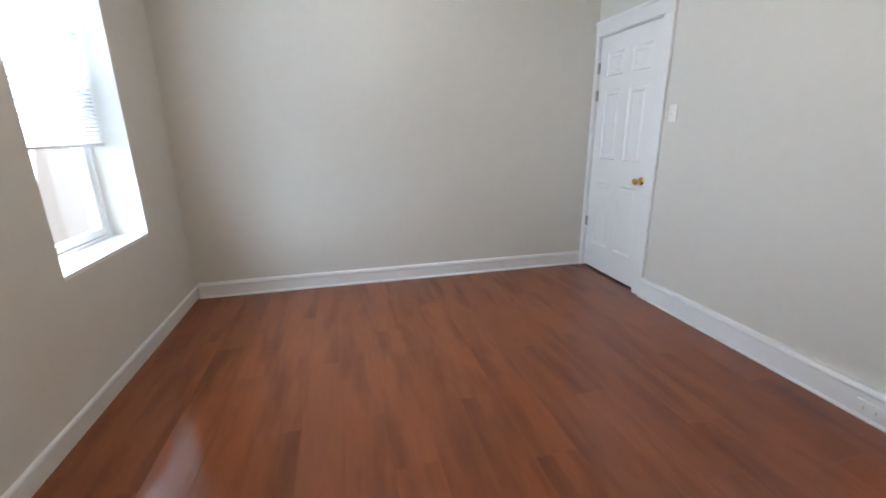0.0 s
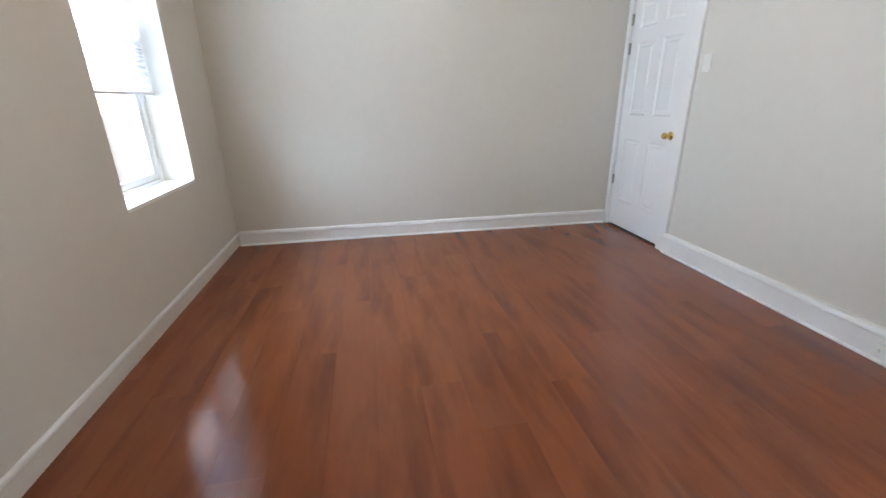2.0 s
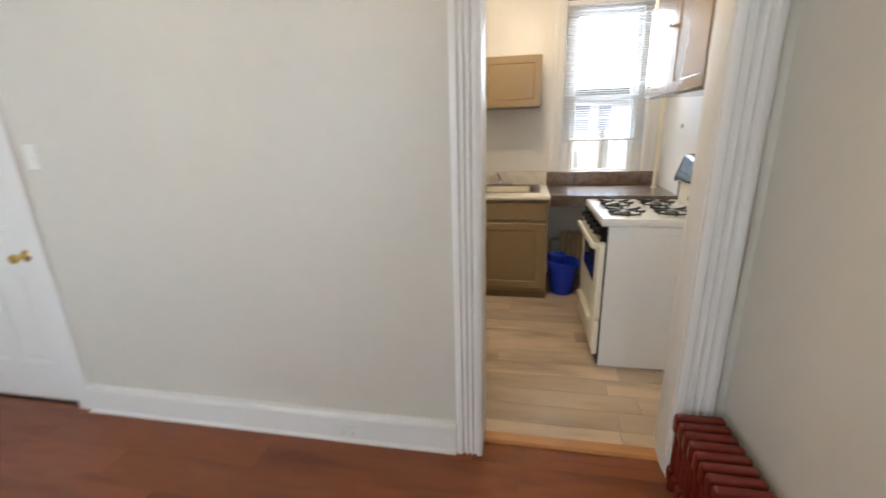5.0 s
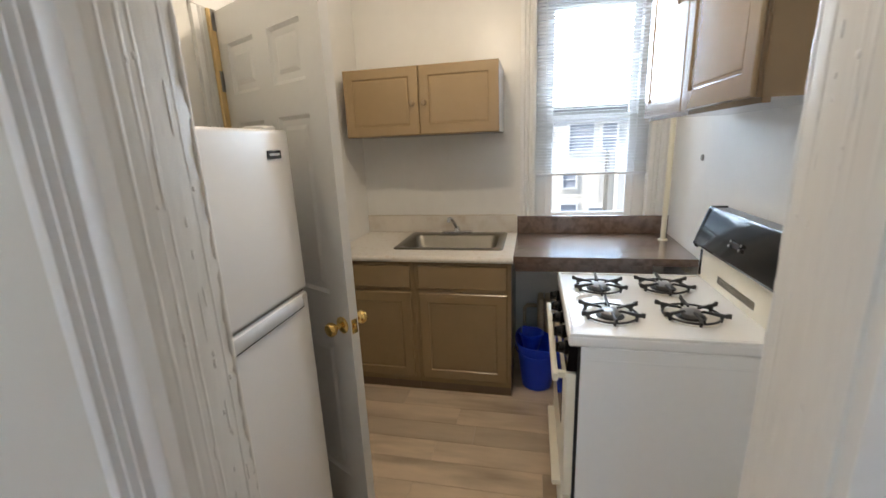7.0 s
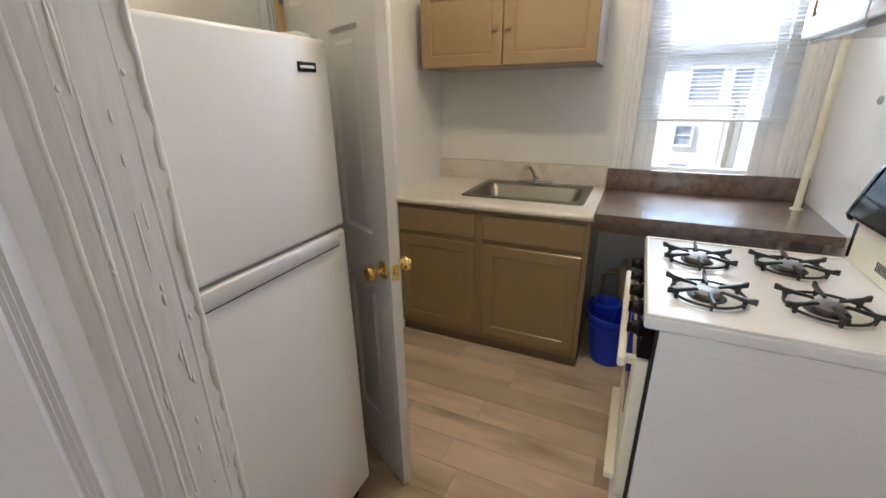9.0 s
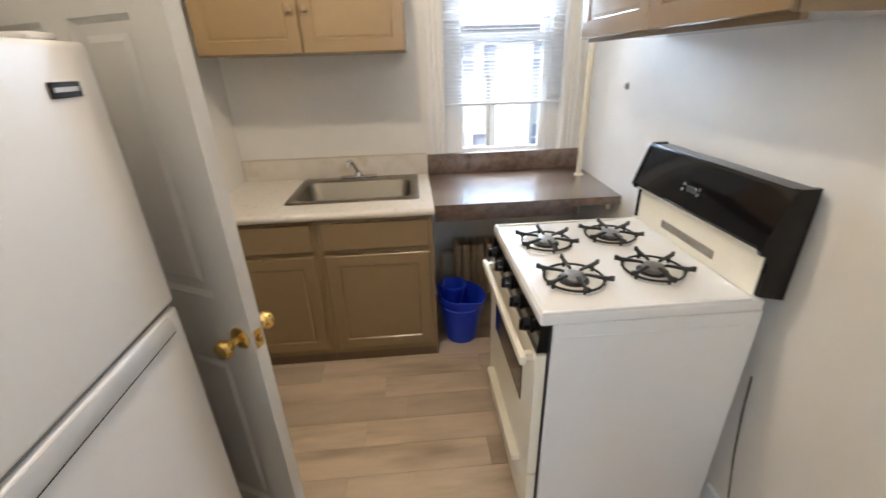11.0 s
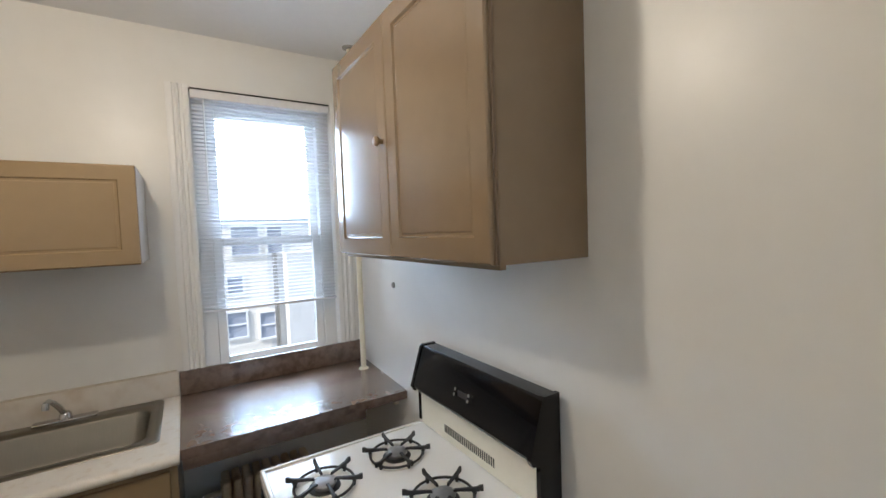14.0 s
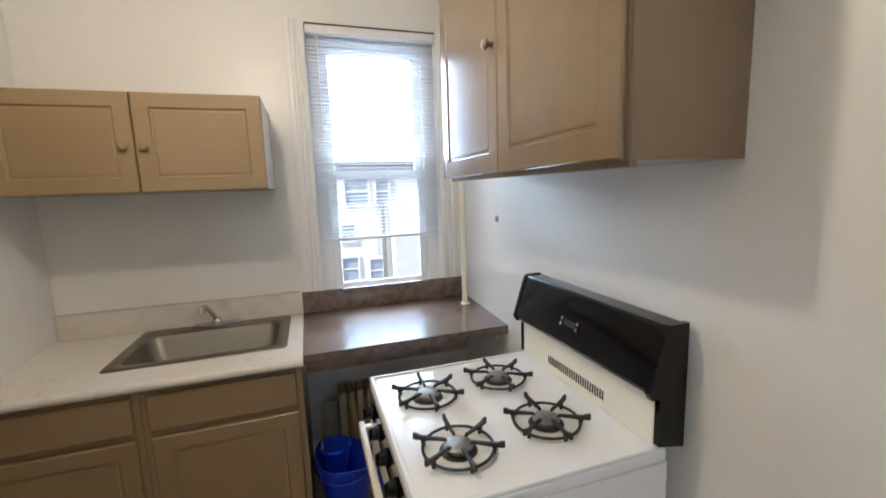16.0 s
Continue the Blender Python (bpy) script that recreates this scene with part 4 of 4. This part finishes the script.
for v in bm.verts:
    rr = math.hypot(v.co.x, v.co.y)
    if v.co.z > 0.2 and rr > 0.05:
        a = math.atan2(v.co.y, v.co.x)
        k = (v.co.z - 0.2) / 0.09
        lip = max(0.0, math.cos(a - radians(230))) ** 8      # pouring lip
        back = max(0.0, math.cos(a - radians(50))) ** 2      # raised back
        v.co.z += k * (0.045 * back - 0.012 * lip)
        v.co.x += k * 0.022 * lip * math.cos(a)
        v.co.y += k * 0.022 * lip * math.sin(a)
part("pail", bm, M_BLUE, bk)
cup = part("wringer_cup", lathe(bmesh.new(), [(0.04, 0.20), (0.068, 0.318), (0.075, 0.322), (0.075, 0.334), (0.069, 0.336), (0.062, 0.322), (0.034, 0.21), (0.004, 0.205)], Matrix.Translation((0.034, 0.036, 0)), 28), M_BLUE, bk, "blue wringer cup")
part("pale_clip", box((0.02, 0.09, 0.325), (0.05, 0.10, 0.36), 0.004), mat("pale_blue_plastic", (0.25, 0.36, 0.62), 0.4), cup, "pale plastic clip")
part("bail", tube(bmesh.new(), [(-0.13 * math.sin(a), 0.13 * math.cos(a), 0.262 - 0.03 * math.sin(a)) for a in (math.pi * i / 14 for i in range(15))], 0.0035, 8), M_BLUE, bk, "thin bail handle")

# ---- small fittings ----
sw1 = thing("light_switch", "white toggle light switch plate", "switch", pose(0, 3.487, 1.413))
part("plate", box((-0.006, -0.036, -0.058), (0.0, 0.036, 0.058), 0.003, 2), M_PLASTIC, sw1)
part("toggle", box((-0.014, -0.005, -0.016), (-0.006, 0.005, 0.004), 0.002), M_PLASTIC, sw1)
ol = thing("wall_outlet", "white duplex outlet set sideways in the baseboard", "outlet", pose(-0.030, 2.005, 0.06))
part("plate", box((-0.009, -0.058, -0.032), (0.0, 0.058, 0.032), 0.002, 2), M_PLASTIC, ol)
for y in (-0.024, 0.024):
    s = part("socket", box((-0.011, y - 0.015, -0.013), (-0.009, y + 0.015, 0.013), 0.001), M_PLASTIC, ol)
    for z in (-0.005, 0.005):
        part("slot", box((-0.0116, y - 0.004, z - 0.001), (-0.011, y + 0.004, z + 0.001)), M_DARK, s)
gb_ = thing("wall_button", "small grey round cap on the kitchen wall", "wall fitting", pose(2.115, ks(2.115), 1.447))
part("cap", lathe(bmesh.new(), [(0.017, 0), (0.016, 0.008), (0.008, 0.011)], Matrix.Rotation(radians(-90), 4, 'X'), 16), M_GREYMETAL, gb_)
part("screw", lathe(bmesh.new(), [(0.004, 0.011), (0.003, 0.013)], Matrix.Rotation(radians(-90), 4, 'X'), 8), M_CHROME, gb_)
lampt = thing("ceiling_light", "bare warm bulb hanging from the ceiling on a short flex", "ceiling light", pose(1.25, 1.2, H))
part("canopy", lathe(bmesh.new(), [(0.055, 0), (0.05, -0.02), (0.012, -0.03)], Matrix(), 24), M_PLASTIC, lampt)
part("flex", cyl(bmesh.new(), (0, 0, -0.03), (0, 0, -0.18), 0.004, n=8), M_PLASTIC, lampt)
part("lamp_holder", lathe(bmesh.new(), [(0.012, -0.18), (0.02, -0.20), (0.02, -0.25), (0.015, -0.255)], Matrix(), 20), M_PLASTIC, lampt)

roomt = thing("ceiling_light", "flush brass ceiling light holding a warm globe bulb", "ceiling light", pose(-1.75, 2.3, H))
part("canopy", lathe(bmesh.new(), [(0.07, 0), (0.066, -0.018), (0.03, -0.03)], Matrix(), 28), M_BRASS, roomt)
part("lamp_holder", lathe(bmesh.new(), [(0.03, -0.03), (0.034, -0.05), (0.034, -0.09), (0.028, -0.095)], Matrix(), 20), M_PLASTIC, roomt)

# ---- outside ----
setting("ground", box((-400, -400, -6.3), (400, 400, -6.0)), M_GROUND, "grey yard ground below the windows", "ground")


def far_building(name, label, x0, x1, y0, y1, z0, z1, wins, wallmat, face=-1):
    """A block with a parapet; its windows stand on the side that faces -x or +x. wins: y, z, width, height."""
    b = thing(name, label, "building", pose(x0, y0, z0))
    part("wall", box((0, 0, 0), (x1 - x0, y1 - y0, z1 - z0)), wallmat, b)
    part("roof", box((-0.12, -0.12, z1 - z0), (x1 - x0 + 0.12, y1 - y0 + 0.12, z1 - z0 + 0.16)), M_ROOF, b, "grey flat roof edge")
    fx = 0.0 if face < 0 else x1 - x0
    for y, z, w, h in wins:
        def bar(bm, a0, c0, a1, c1, d=0.06):
            return cube(bm, (min(fx, fx + face * d), a0 - y0, c0 - z0), (max(fx, fx + face * d), a1 - y0, c1 - z0))
        t = 0.06
        bm = bar(bmesh.new(), y - t, z - t, y, z + h + t)
        bar(bm, y + w, z - t, y + w + t, z + h + t)
        bar(bm, y, z - t, y + w, z)
        bar(bm, y, z + h, y + w, z + h + t)
        bar(bm, y, z + h * 0.48, y + w, z + h * 0.54, 0.04)
        wd = part("window", bm, M_TRIM, b, "white window surround")
        part("pane", bar(bmesh.new(), y, z, y + w, z + h, 0.015), M_PANE_DARK, wd, "dark glass pane")
    return b


rear = far_building("rear_building", "pale stucco rear facade with a flat roof and small windows", 14.0, 22.0, -9.0, 14.0, -6.0, 2.4,
                    [(-1.06, 1.2, 0.74, 0.86), (-1.75, 1.2, 0.42, 0.82), (-0.55, 0.02, 0.4, 0.52), (-0.6, -1.3, 0.5, 0.75), (-1.43, -1.44, 0.43, 0.78), (-2.3, -0.4, 0.34, 0.9),
                     (0.8, 1.2, 0.7, 0.86), (0.8, -1.3, 0.6, 0.9), (-3.6, 1.2, 0.7, 0.86), (-3.6, -1.3, 0.6, 0.9)], M_SIDING)
part("downpipe", cyl(bmesh.new(), (-0.08, 7.5, 0.0), (-0.08, 7.5, 7.2), 0.07, n=10), M_GREYMETAL, rear, "grey metal downpipe")
part("bay", box((-0.5, 6.2, 0.0), (0.0, 7.25, 7.2), 0.02), M_SIDING, rear, "pale projecting bay")
for i in range(46):
    part("siding_board", box((-0.012, 7.7, 0.4 + i * 0.165), (0.0, 12.0, 0.55 + i * 0.165)), M_SIDING2, rear)
side = far_building("side_building", "pale facade across the yard", -16.0, -9.5, -6.0, 12.0, -6.0, 1.0, [(2.0, -2.0, 1.0, 1.7), (5.0, -2.0, 1.0, 1.7)], M_SIDING2, 1)


# ---- floorboards ----
def planks(parent, x0, x1, y0, y1, w, length, gap, top, thick, material, seed, keep=None):
    rnd = random.Random(seed)
    cache = {}
    x = x0
    while x < x1 - 0.01:
        xe = min(x + w, x1)
        y = y0 - rnd.uniform(0, length - 0.25)
        while y < y1:
            a, b = max(y, y0), min(y + length, y1)
            if y1 - b < 0.25:
                b = y1
                y = y1
            if b - a > 0.004 and (keep is None or keep(x, a, xe, b)):
                key = (round(xe - x, 3), round(b - a, 3))
                if key not in cache:
                    lx, ly = key
                    bm = bmesh.new()
                    c = 0.0004 if gap > 0.0005 else 0.0001
                    lo = [bm.verts.new(p) for p in ((gap, gap, -thick), (lx - gap, gap, -thick), (lx - gap, ly - gap, -thick), (gap, ly - gap, -thick))]
                    md = [bm.verts.new(p) for p in ((gap, gap, -c), (lx - gap, gap, -c), (lx - gap, ly - gap, -c), (gap, ly - gap, -c))]
                    hi = [bm.verts.new(p) for p in ((gap + c, gap + c, 0), (lx - gap - c, gap + c, 0), (lx - gap - c, ly - gap - c, 0), (gap + c, ly - gap - c, 0))]
                    for p, q in ((lo, md), (md, hi)):
                        for i in range(4):
                            bm.faces.new((p[i], p[(i + 1) % 4], q[(i + 1) % 4], q[i]))
                    bm.faces.new(hi)
                    cache[key] = mesh_of("floorboard", bm, material)
                ob = new("floorboard", cache[key])
                ob.parent = parent
                ob.location = (x, a, top + rnd.uniform(-0.00004, 0.00004))
            y += length
        x = xe


fl1 = thing("floor_room", "glossy cherry-red laminate plank floor", "floor", pose(0, 0, 0), kind="structure")
planks(fl1, W1, 0.0, S1, N1, 0.193, 1.22, 0.0002, 0.0, 0.012, M_PLANK1, 4, lambda x, a, xe, b: not (xe < -2.75 and b < 0.93))
planks(fl1, -5.05, W1, S1, 0.93, 0.193, 1.22, 0.0004, 0.0, 0.012, M_PLANK1, 5)
planks(fl1, 0.0, 0.098, D0 + 0.012, D1 - 0.012, 0.193, 1.22, 0.0004, 0.0, 0.012, M_PLANK1, 6)
fl2 = thing("floor_kitchen", "greige wood-look plank floor with fine joints", "floor", pose(0, 0, 0), kind="structure")
planks(fl2, DX, KE, -0.1, KN + 1.0, 0.152, 0.92, 0.0008, KF, 0.008, M_PLANK2, 8)
